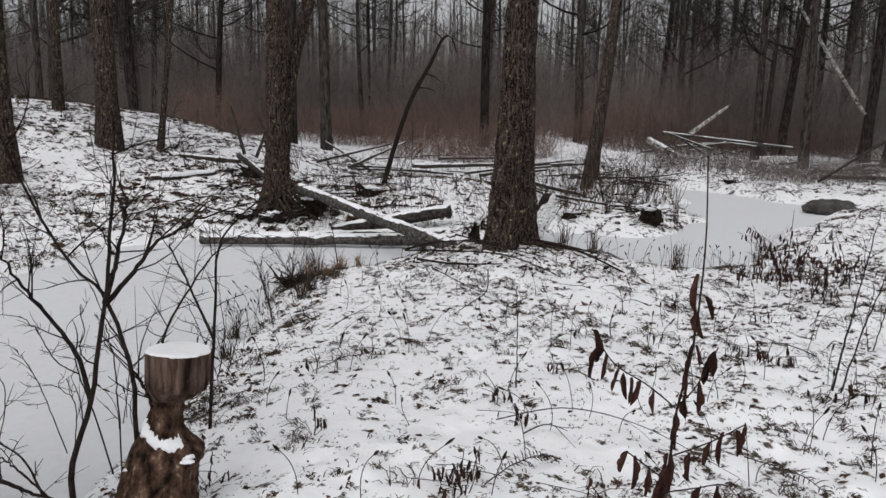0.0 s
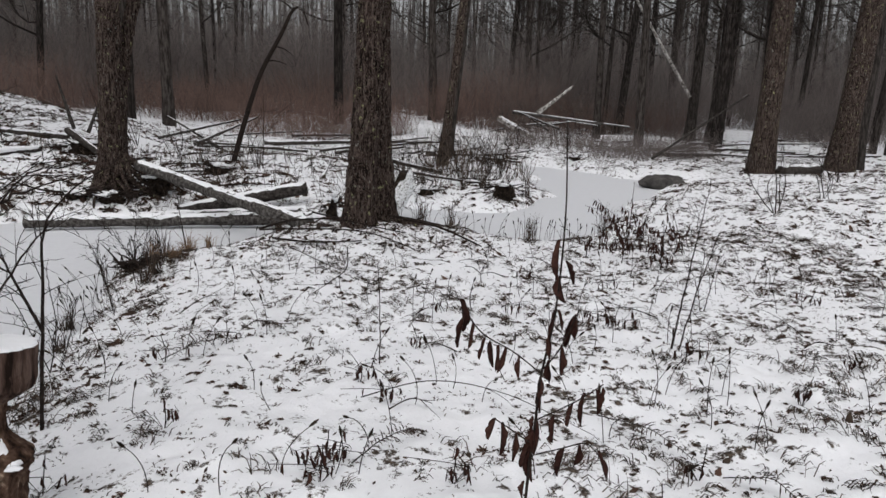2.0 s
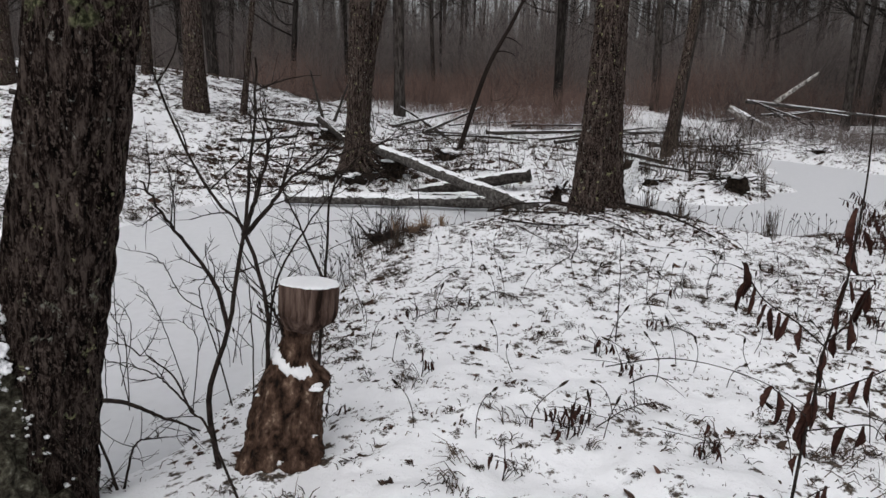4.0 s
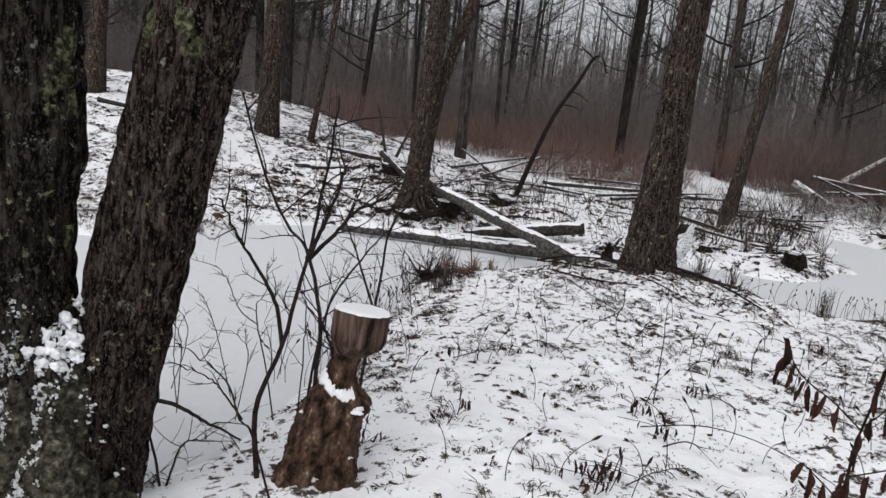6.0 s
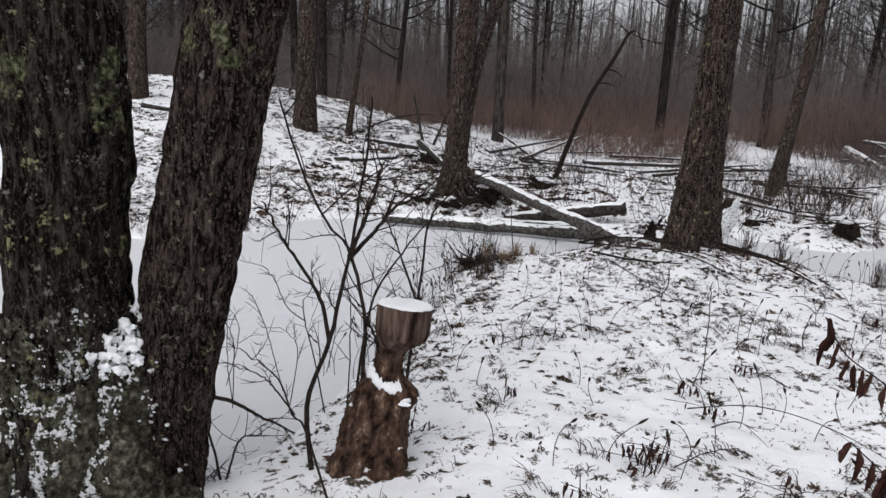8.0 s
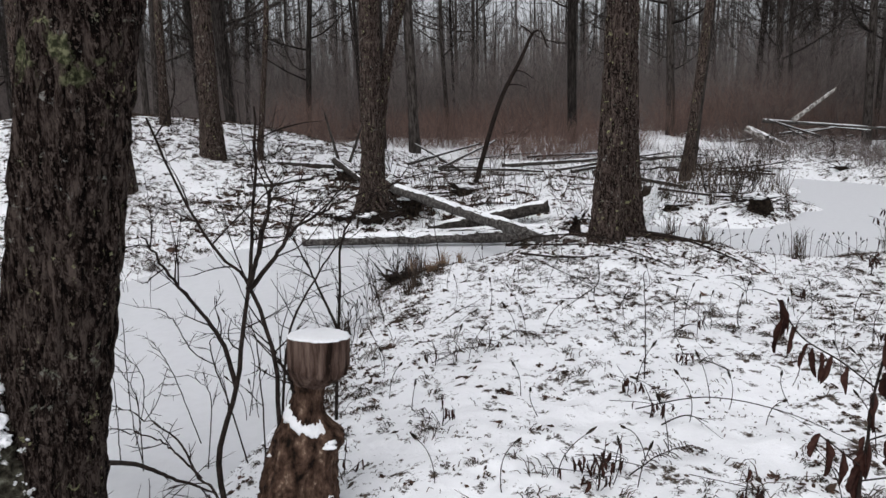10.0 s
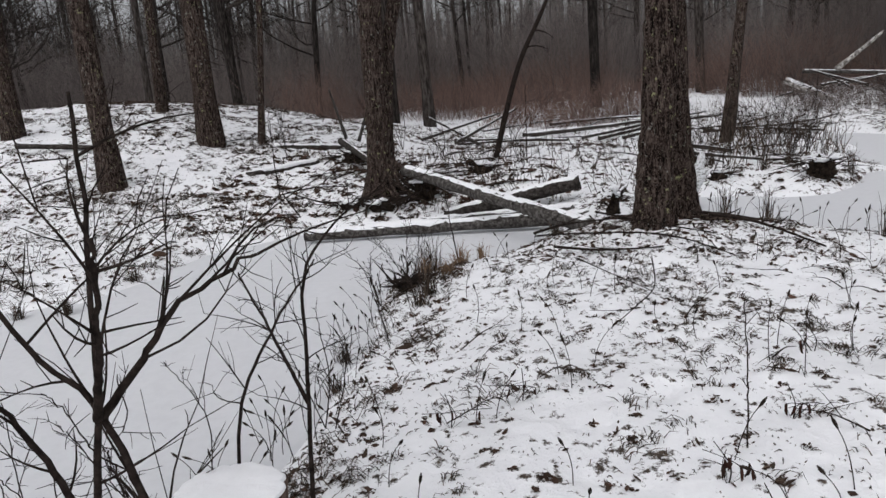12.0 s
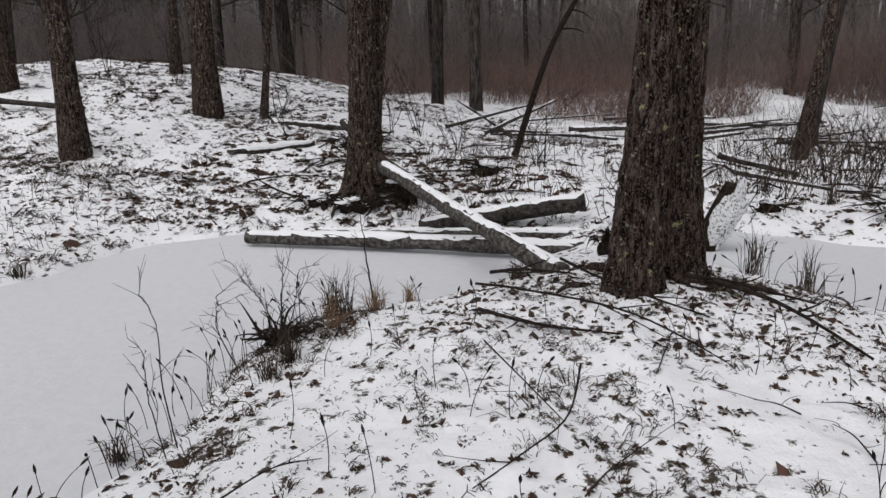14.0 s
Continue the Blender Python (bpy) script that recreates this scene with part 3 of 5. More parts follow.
# ---- fallen logs ----
def fallen_log(p0, p1, r0, r1, label, snow=0.6, mat=LOG_BARK, bow=0.03, seed=0, category="log", group=""):
    """A log between two points, with a lumpy strip of snow along its upper side."""
    p0, p1 = np.array(p0, float), np.array(p1, float)
    g = np.random.default_rng(seed + 500)
    ob = thing("fallen_log", tuple(p0), label, category, group)
    d = p1 - p0
    ln = np.linalg.norm(d)
    n = max(12, int(ln / 0.06))
    t = np.linspace(0, 1, n)
    side = np.cross(d / ln, [0, 0, 1.0])
    line = t[:, None] * d + (np.sin(t * np.pi) * bow * ln * g.normal(0, 0.5))[:, None] * side + 0.012 * (vnoise(t * ln * 2, seed, 0)[:, None] - 0.5) * side
    rad = np.interp(t, [0, 1], [r0, r1]) * (0.93 + 0.16 * vnoise(t * ln * 4, seed + 3.0, 0))
    k = 14
    s = Shape()
    s.tube(line, rad, k)
    wob = s.co[0]
    wob += (0.10 * r0) * (vnoise(wob[:, 0] * 18, wob[:, 1] * 18, wob[:, 2] * 18, seed)[:, None] - 0.5)
    part("trunk", s, mat, ob)
    if snow:
        c = Shape()
        w = np.linspace(-1, 1, 9)
        lump = 0.55 + 0.75 * vnoise(t * ln * 3.5, 0.3, 0, seed + 5)
        lump *= np.clip(np.minimum(t, 1 - t) * ln / 0.04, 0.15, 1) * np.where(vnoise(t * ln * 1.3, 5.0, 0, seed) > 0.12, 1, 0.25)
        rag = vnoise(t[:, None] * ln * 22, w[None] * 2.2 + 7, 0, seed + 8)
        ang = w[None] * 1.0 * snow / 0.6 * np.clip(lump, 0.35, 1.1)[:, None] * (0.75 + 0.5 * rag)
        thick = (0.22 * r0 * snow / 0.6 + 0.004) * lump[:, None] * np.sqrt(np.clip(1 - w[None] ** 2, 0, 1)) - 0.004 - 0.014 * (rag > 0.68)
        rr = rad[:, None] + thick
        up = np.cross(side, d / ln)
        co = line[:, None] + (np.sin(ang) * rr)[..., None] * side + (np.cos(ang) * rr)[..., None] * up
        i = np.arange(n - 1)[:, None] * 9
        j = np.arange(8)[None]
        c.add(co, np.stack([i + j, i + j + 1, i + j + 10, i + j + 9], -1).reshape(-1, 4))
        part("snow", c, CLEAN_SNOW, ob, "snow lying along the log")
    return ob


DAM = "logs of the old dam"
fallen_log((-3.2, 8.7, -0.13), (0.05, 8.86, -0.11), 0.062, 0.078, "long grey log lying on the ice, snow along it", 0.7, WEATHERED, seed=1, group=DAM)
fallen_log((-2.6, 9.02, -0.13), (0.0, 9.34, -0.09), 0.05, 0.062, "thin grey log on the ice behind a longer one", 0.7, WEATHERED, seed=2, group=DAM)
fallen_log((-2.2, 9.86, 0.43), (0.02, 7.5, 0.06), 0.068, 0.075, "grey log slanting down from a tree's roots", 0.5, WEATHERED, seed=3, group=DAM)
fallen_log((-1.66, 9.5, -0.13), (-0.02, 9.55, 0.19), 0.085, 0.085, "dark log crossing under a slanting log", 0.6, seed=4, group=DAM)
fallen_log((-5.35, 13.0, gz(-5.35, 13.0) + 0.0), (-4.2, 13.6, gz(-4.2, 13.6) + 0.03), 0.07, 0.05, "snow-covered log half buried on the slope", 0.9, seed=5)
fallen_log((-5.0, 11.2, gz(-5.0, 11.2) - 0.01), (-4.2, 12.2, gz(-4.2, 12.2) + 0.03), 0.06, 0.045, "short snow-covered log on the bank", 0.9, seed=6)
fallen_log((-3.9, 12.6, gz(-3.9, 12.6) + 0.3), (-3.0, 11.6, gz(-3.0, 11.6) + 0.05), 0.06, 0.05, "dark broken log leaning over a brush pile", 0.25, seed=7)
fallen_log((-8.9, 11.2, gz(-8.9, 11.2) + 0.12), (-7.7, 11.6, gz(-7.7, 11.6) + 0.05), 0.05, 0.04, "dark log on the snowy slope", 0.4, seed=8)
fallen_log((1.5, 11.6, gz(1.5, 11.6) + 0.15), (2.5, 11.35, gz(2.5, 11.35) + 0.03), 0.03, 0.02, "thin snowy log across the reedy bank", 0.7, bow=0.2, seed=9)
fallen_log((1.4, 12.5, gz(1.4, 12.5) + 0.2), (2.3, 12.2, gz(2.3, 12.2) + 0.04), 0.045, 0.03, "dark log lying among reeds", 0.6, bow=0.15, seed=10)
fallen_log((6.0, 22.5, 0.82), (7.3, 22.1, 0.12), 0.1, 0.085, "thick snow-topped log propped at one end", 0.9, PALE_WOOD, seed=19)
fallen_log((6.5, 22.6, 1.02), (10.6, 22.4, 0.62), 0.055, 0.03, "long grey fallen stem held above the snow", 0.6, WEATHERED, seed=12)
fallen_log((7.3, 22.4, 1.0), (8.45, 22.4, 1.9), 0.07, 0.035, "pale broken branch rising from a fallen stem", 0.6, PALE_WOOD, seed=13)
fallen_log((8.2, 16.0, 0.12), (10.6, 16.0, 1.72), 0.035, 0.02, "thin dead stem leaning over the far shore", 0.4, seed=14)
fallen_log((9.95, 13.55, gz(9.95, 13.55) + 0.08), (11.2, 13.9, gz(11.2, 13.9) + 0.1), 0.12, 0.1, "thick dark log lying between two grey trees", 0.5, seed=17)
fallen_log((9.0, 17.5, 0.12), (10.6, 17.2, 0.14), 0.06, 0.045, "snowy log lying on the far shore", 0.5, seed=15)
fallen_log((12.45, 22.03, 1.7), (9.85, 22.0, 5.2), 0.055, 0.035, "pale birch stem leaning across the wood", 0.4, PALE_WOOD, 0.02, 16)
TANGLE = "fallen stems before the brush"
g = np.random.default_rng(61)
for k in range(32):
    x, y = (g.uniform(-2.6, 3.0), g.uniform(15.8, 20.0)) if k < 15 else (g.uniform(8.5, 16), g.uniform(18, 25))
    a, ln, r = g.normal(0.1, 0.3), g.uniform(0.8, 3.0), g.uniform(0.018, 0.058)
    e = (x + ln * math.cos(a), y + ln * math.sin(a))
    fallen_log((x, y, gz(x, y) + g.uniform(-0.01, 0.1)), (*e, gz(*e) + g.uniform(0.0, 0.22)), r, r * 0.55, "fallen stem dusted with snow before the brush", 0.6, bow=0.3, seed=70 + k, group=TANGLE)
for k, (x, y, dx, dz) in enumerate([(-2.4, 15.5, 1.3, 0.55), (-1.9, 15.6, -1.1, 0.6), (-3.0, 15.0, 1.6, 0.35), (-4.3, 14.2, -0.3, 0.9), (-4.0, 14.0, 0.25, 0.7), (0.2, 16.6, 2.6, 0.3)]):
    fallen_log((x, y, gz(x, y) + 0.1), (x + dx, y + 0.2, gz(x, y) + 0.15 + dz), 0.035, 0.015, "broken branch sticking up with snow on it", 0.6, LOG_BARK, 0.05, 150 + k, "branch")

for k in range(14):
    x, y = g.uniform(6.0, 9.5), g.uniform(21.0, 22.5)
    z0 = gz(x, y) + g.uniform(0.0, 0.5)
    fallen_log((x, y, z0), (x + g.normal(0.5, 0.7), y + g.normal(0, 0.3), z0 + g.uniform(-0.2, 0.55)), g.uniform(0.02, 0.045), 0.012, "snowy bough of a fallen crown", 0.7, LOG_BARK, 0.12, 170 + k, "branch", "boughs of the fallen crown")

# the slim dead tree that leans and hooks over
hook = thing("leaning_tree", (-1.31, 12.7, gz(-1.31, 12.7) - 0.05), "slim dead tree leaning with a hooked tip", "tree")
s = Shape()
zb = gz(-1.31, 12.7)
s.tube(spline([(0, 0, 0), (0.22, 0, 0.75), (0.5, 0, 1.55), (0.85, 0, 2.2), (1.05, 0, 2.83 - zb), (1.2, 0, 2.86 - zb), (1.3, 0, 2.6 - zb)], 30), np.linspace(0.05, 0.016, 30), 8)
part("trunk", s, TWIG, hook)
for a, b in (((0.6, 0, 1.75), (0.95, 0.1, 1.7)), ((0.75, 0, 2.0), (1.05, -0.1, 1.85)), ((1.05, 0, 2.6), (0.8, 0, 2.75))):
    s = Shape()
    s.tube(bezier(a, (np.array(a) + b) / 2 + (0, 0, 0.08), b, 5), np.linspace(0.015, 0.005, 5), 5)
    part("branch", s, TWIG, hook)


# ---- lumps: rocks, root masses, snow ----
def lump(seed, size, rough=0.35, n=26, flat=0.0):
    """An uneven rounded body with its centre at the origin."""
    th, ph = np.meshgrid(np.linspace(0, 2 * np.pi, n * 2, endpoint=False), np.linspace(0.02, np.pi - 0.02, n))
    d = np.stack([np.cos(th) * np.sin(ph), np.sin(th) * np.sin(ph), np.cos(ph)], -1)
    r = 1 + rough * (2 * vnoise(d[..., 0] * 1.8 + 9, d[..., 1] * 1.8 + 9, d[..., 2] * 1.8 + 9, seed) - 1) + 0.5 * rough * (2 * vnoise(d[..., 0] * 5 + 9, d[..., 1] * 5 + 9, d[..., 2] * 5 + 9, seed) - 1)
    co = d * r[..., None] * np.array(size)
    co[..., 2] = np.maximum(co[..., 2], -flat * size[2]) if flat else co[..., 2]
    s = Shape()
    k = n * 2
    i = np.arange(n - 1)[:, None] * k
    j = np.arange(k)[None]
    s.add(co, np.stack([i + j, i + k + j, i + k + (j + 1) % k, i + (j + 1) % k], -1).reshape(-1, 4))
    return s


rock = thing("boulder", (7.0, 13.05, WATER), "dark bare boulder at the ice's edge", "rock")
b = part("stone", lump(4, (0.48, 0.35, 0.2), 0.25), ROCK, rock)
b.location.z = 0.08


def root_mass(at, size, label, seed, count=26, name="root_mass", snow=True):
    """A dark sunken lump of soil with roots sprawling over it and ragged snow on top."""
    x, y = at
    ob = thing(name, (x, y, gz(x, y)), label, "root mass")
    b = part("soil", lump(seed, (0.42 * size[0], 0.4 * size[1], 0.48 * size[2]), 0.6, 40), SOIL, ob)
    b.location.z = size[2] * 0.2
    g = np.random.default_rng(seed)
    for k in range(count):
        a = g.uniform(0, 6.283)
        r = g.uniform(0.2, 0.8)
        p = np.array([math.cos(a) * size[0] * r, math.sin(a) * size[1] * r, size[2] * (0.9 - 0.6 * r)])
        a2 = a + g.normal(0, 0.9)
        ln = g.uniform(0.5, 1.1) * size[0]
        e = p + np.array([math.cos(a2) * ln, math.sin(a2) * ln, g.normal(0.02, 0.06)])
        e[2] = max(e[2], 0.0)
        s = Shape()
        s.tube(bezier(p, (p + e) / 2 + np.array([g.normal(0, 0.04), g.normal(0, 0.04), g.uniform(0, 0.08)]), e, 7), np.linspace(g.uniform(0.004, 0.014), 0.002, 7), 5)
        part("root", s, TWIG, ob)
    if snow:
        for k in range(5):
            c = part("snow", lump(seed + k, (size[0] * g.uniform(0.15, 0.3), size[1] * g.uniform(0.15, 0.3), 0.02), 0.9, 14), CLEAN_SNOW, ob, "patch of snow")
            q = g.uniform(-0.5, 0.5, 2)
            c.location = (q[0] * size[0], q[1] * size[1], size[2] * (1.1 - 0.7 * np.hypot(*q)))
    return ob


root_mass((2.95, 10.5), (0.36, 0.26, 0.3), "black upturned root lump at the ice's edge", 5)
root_mass((1.75, 10.6), (0.2, 0.14, 0.14), "small dark tussock at the ice's edge", 6, 14)
root_mass((0.28, 8.25), (0.13, 0.12, 0.28), "dark rotten stub beside a fallen log", 7, 22)
root_mass((-1.35, 11.2), (0.3, 0.25, 0.16), "dark mossy tussock on the far bank", 8, 30)
root_mass((-3.6, 12.4), (0.45, 0.35, 0.22), "dark tangled brush pile on the bank", 9, 60)
root_mass((-2.0, 10.0), (0.3, 0.26, 0.36), "exposed roots at the foot of a tree", 10, 70)
root_mass((-2.5, 9.75), (0.34, 0.2, 0.13), "dark washed-out roots above the ice", 12, 46)
root_mass((-3.0, 9.85), (0.25, 0.18, 0.1), "dark bank hollow with roots", 13, 30)
root_mass((-1.4, 6.2), (0.2, 0.16, 0.07), "dark tussock of stems and roots on the bank", 14, 44, snow=False)
root_mass((6.6, 16.9), (0.26, 0.2, 0.09), "snowy tussock on the far shore", 15, 20)
root_mass((4.9, 17.3), (0.5, 0.3, 0.14), "dark snowy brush heap on the far shore", 16, 40)

snag = thing("broken_stub", (1.08, 9.55, gz(1.08, 9.55) - 0.05), "broken leaning stub thickly covered with snow", "stump")
s = Shape()
s.tube(spline([(-0.02, 0, 0), (0.06, 0, 0.35), (0.2, 0, 0.75)], 14), np.linspace(0.13, 0.06, 14), 12)
part("wood", s, SOIL, snag)
c = lump(71, (0.115, 0.09, 0.32), 0.36, 36)
for arr in c.co:
    arr += np.stack([0.17 + 0.3 * arr[:, 2], -0.06 + 0 * arr[:, 2], 0.44 + 0 * arr[:, 2]], -1)
part("snow", c, CROTCH_SNOW, snag, "thick plastered snow")

# snow and moss packed between the stems of the near tree
SWELLINGS = [(-0.05, -0.12, 0.46, 0.15, 0.13, 0.42), (-0.17, -0.26, 0.3, 0.14, 0.12, 0.42), (-0.32, -0.29, 0.1, 0.13, 0.14, 0.34), (-0.02, -0.22, 0.16, 0.2, 0.14, 0.34), (-0.42, -0.31, -0.02, 0.12, 0.14, 0.24), (0.16, -0.12, 0.02, 0.14, 0.12, 0.22)]
for k, (dx, dy, dz, sx, sy, sz) in enumerate(SWELLINGS):
    c = part("root_swelling", lump(50 + k, (sx, sy, sz), 0.24, 60), MOSSY_ROOT if k in (2, 4) else SNOWY_MOSS, near_tree, "dark mossy root swelling")
    c.location = (dx, dy, dz)
g = np.random.default_rng(43)


def front(x, z):
    """How far the swellings and the stems reach towards the path at a place on the tree's foot."""
    y = []
    for cx, cy, cz, sx, sy, sz in SWELLINGS:
        u = 1 - ((x - cx) / sx) ** 2 - ((z - cz) / sz) ** 2
        y.append(cy - sy * math.sqrt(u) if u > 0 else 9.0)
    for cx, cy, r in ((-0.26, -0.14, 0.225), (0.02 + 0.13 * z, 0.01, 0.165)):
        u = r * r - (x - cx) ** 2
        y.append(cy - math.sqrt(u) if u > 0 else 9.0)
    return min(y)


clumps = Shape()
for k in range(7500):
    up_ = g.random() ** 0.65
    z = 0.93 - 1.05 * up_
    x = -0.03 - 0.22 * up_ + g.normal(0, 0.035 + 0.15 * up_)
    y = front(x, z)
    if y > 5 or float(vnoise(np.array([x * 34 + 40]), np.array([z * 26 + 40]), 0, 46)[0]) < 0.46 - 0.06 * up_:
        continue
    w = g.uniform(0.003, 0.0085)
    c = lump(200 + k, (w * g.uniform(0.8, 1.6), w * 0.8, w * g.uniform(0.6, 1.0)), 0.8, 6)
    clumps.add(c.co[0] + (x, y + 0.2 * w, z), c.faces[4][0])
tufts = Shape()
for k in range(2200):
    x, z = g.uniform(-0.5, 0.2), g.uniform(-0.05, 0.9)
    y = front(x, z)
    if y > -0.1 or x > 0.2 - 0.25 * z or x < -0.44 + 0.12 * z:
        continue
    w = g.uniform(0.005, 0.014)
    c = lump(5000 + k, (w, w * 0.7, w * 1.2), 0.9, 5)
    tufts.add(c.co[0] + (x, y + 0.3 * w, z), c.faces[4][0])
tagged(part("moss", tufts, MOSSY_ROOT, near_tree, "dark shaggy moss"), kind="stuff")
tagged(part("snow_clumps", clumps, CROTCH_SNOW, near_tree, "clumps of snow plastered over moss"), kind="stuff")
for k, (dx, dz, w) in enumerate([(0.0, 0.84, 0.03), (-0.04, 0.79, 0.04), (0.03, 0.78, 0.035), (-0.01, 0.75, 0.045), (0.01, 0.89, 0.025), (-0.07, 0.75, 0.03), (0.05, 0.73, 0.025), (-0.03, 0.7, 0.03), (0.02, 0.7, 0.025)]):
    c = part("snow", lump(90 + k, (w, w * 0.6, w * 0.75), 0.75, 26), CLEAN_SNOW, near_tree, "snow heaped in the crotch")
    c.location = (dx, min(front(dx, dz), -0.1) + 0.25 * w, dz)

# a snowy log, leaf heap and shoots at the near tree's foot
fallen_log((-2.4, 1.36, 0.07), (-1.64, 1.38, 0.045), 0.06, 0.05, "short dark log under snow before a tree", 0.7, seed=190)


# ---- the stump that beavers gnawed ----
def gnawed_stump():
    bx, by, low = -0.978, 2.27, gz(-0.978, 2.27)
    ob = thing("gnawed_stump", (bx, by, low), "beaver-gnawed hourglass stump with snow on its flat top", "stump")
    zs = np.array([-0.12, -0.03, 0.06, 0.2, 0.3, 0.335, 0.36, 0.385, 0.42, 0.47, 0.5, 0.54]) - low
    rs = np.array([0.178, 0.166, 0.15, 0.13, 0.12, 0.11, 0.094, 0.078, 0.062, 0.054, 0.052, 0.062])
    cx = np.array([0, 0, 0.01, 0.028, 0.052, 0.058, 0.056, 0.054, 0.062, 0.075, 0.082, 0.095])
    n, k = 200, 170
    z = np.linspace(zs[0], zs[-1], n)
    r, c = np.interp(z, zs, rs), np.interp(z, zs, cx)
    T, Z = np.meshgrid(np.linspace(0, 2 * np.pi, k, endpoint=False), z)
    co_, si = np.cos(T), np.sin(T)
    groove = 1 - np.abs(2 * vnoise(co_ * 3.2 + 5, si * 3.2 + 5, Z * 5, 31) - 1)
    chip = vnoise(co_ * 4.5 + 5, si * 4.5 + 5, Z * 42, 40)
    fine = vnoise(co_ * 14 + 5, si * 14 + 5, Z * 90, 32) - 0.5
    knob = vnoise(co_ * 1.2 + 5, si * 1.2 + 5, Z * 4, 33) - 0.5
    below = np.clip((0.36 - low - Z) / 0.06, 0.25, 1)
    toe = np.exp(-np.clip(Z + 0.03, 0, 9) / 0.07)
    cleft = np.exp(-((T - 4.95) / 0.16) ** 2) * np.clip(1 - Z / 0.13, 0, 1)
    R = r[:, None] + below * (0.032 * knob - 0.02 * (groove - 0.5) - 0.017 * np.clip(chip - 0.5, 0, 1) * 2) + 0.009 * fine + 0.03 * np.exp(-(np.minimum(T, 2 * np.pi - T) / 0.6) ** 2 - ((Z - 0.325 + low) / 0.045) ** 2) + 0.022 * toe * np.cos(1.5 * T + 0.9) ** 2 - 0.05 * cleft
    s = Shape()
    i = np.arange(n - 1)[:, None] * k
    j = np.arange(k)[None]
    s.add(np.stack([c[:, None] + co_ * R, si * R, Z], -1), np.stack([i + j, i + (j + 1) % k, i + k + (j + 1) % k, i + k + j], -1).reshape(-1, 4))
    part("gnawed_base", s, GNAWED, ob, "brown wood bared and chipped by gnawing")
    # soft snow on the shoulder under the neck
    sel = (z > 0.27 - low) & (z < 0.46 - low)
    zz, Tn = Z[sel], T[sel]
    mid = 0.39 - low - 0.03 * np.cos(Tn - 0.2) + 0.012 * (vnoise(np.cos(Tn) * 2 + 5, np.sin(Tn) * 2 + 5, 0, 41) - 0.5)
    wide = 0.022 + 0.02 * (vnoise(np.cos(Tn) * 3 + 5, np.sin(Tn) * 3 + 5, 0, 42) - 0.5) + 0.016 * (vnoise(np.cos(Tn) * 13 + 20, np.sin(Tn) * 13 + 20, 0, 47) - 0.5)
    lie = np.clip(1 - ((zz - mid) / wide) ** 2, -1, 1) * np.clip(0.75 + 0.5 * np.cos(Tn + 2.1), 0.1, 1)
    thick = 0.008 * lie - 0.002 + 0.006 * (vnoise(np.cos(Tn) * 7 + 5, np.sin(Tn) * 7 + 5, zz * 60, 43) - 0.5)
    thick = np.where(lie < 0.02, -0.03, thick)
    cs, rs_ = c[sel], r[sel]
    m = int(sel.sum())
    ii = np.arange(m - 1)[:, None] * k
    shell = Shape()
    shell.add(np.stack([cs[:, None] + np.cos(Tn) * (rs_[:, None] + thick), np.sin(Tn) * (rs_[:, None] + thick), zz + 0.4 * np.maximum(thick, 0)], -1), np.stack([ii + j, ii + (j + 1) % k, ii + k + (j + 1) % k, ii + k + j], -1).reshape(-1, 4))
    part("snow_ledge", shell, CLEAN_SNOW, ob, "snow lodged on the gnawed shoulder")
    for q, (a, hz, w) in enumerate([(5.7, 0.325, 0.032), (3.6, 0.27, 0.012), (5.0, 0.05, 0.028), (5.9, 0.13, 0.012)]):
        at = int(np.argmin(np.abs(z - (hz - low))))
        rad = R[at, int(a / 6.2832 * k)]
        p = part("snow_fleck", lump(80 + q, (w, w * 0.45, w * 0.4), 0.6, 20), CLEAN_SNOW, ob, "snow caught in a gnawed notch")
        p.location = (c[at] + math.cos(a) * (rad - 0.25 * w), math.sin(a) * (rad - 0.25 * w), z[at])
    # the barked block above the neck, with its saw-flat top
    n = 70
    f = np.linspace(0, 1, n)
    top = 0.683 - low
    T, F = np.meshgrid(np.linspace(0, 2 * np.pi, k, endpoint=False), f)
    foot = 0.515 - low + 0.012 * (vnoise(np.cos(T) * 3 + 5, np.sin(T) * 3 + 5, 0, 44) - 0.5) - 0.012 * np.cos(T)
    Zb = foot + F * (top - foot) - (0.05 * np.cos(T) + 0.1 * np.sin(T)) * 0.11 * F
    ridge = np.abs(vnoise(np.cos(T) * 5 + 5, np.sin(T) * 5 + 5, F * 0.8, 35) - 0.5) * 2
    start = np.clip(F / (0.36 - 0.1 * np.cos(T)), 0, 1)
    R = 0.052 + 0.061 * start ** 0.75 - 0.004 * F + 0.006 * (vnoise(np.cos(T) + 5, np.sin(T) + 5, 0, 36) - 0.5) - 0.013 * (1 - np.sqrt(ridge)) * start
    cc = 0.088 + 0.03 * np.clip(F * 2.2, 0, 1) + 0.012 * F
    s = Shape()
    i = np.arange(n - 1)[:, None] * k
    s.add(np.stack([cc + np.cos(T) * R, np.sin(T) * R, Zb], -1), np.stack([i + j, i + (j + 1) % k, i + k + (j + 1) % k, i + k + j], -1).reshape(-1, 4))
    ring = np.stack([cc[-1] + np.cos(T[-1]) * R[-1], np.sin(T[-1]) * R[-1], Zb[-1]], -1)
    s.add(np.concatenate([ring, [[cc[-1, 0], 0, top]]]), np.stack([np.arange(k), (np.arange(k) + 1) % k, np.full(k, k)], -1))
    part("top_block", s, STUMP_BARK, ob, "brown ribbed bark block")
    cap = Shape()
    m = 14
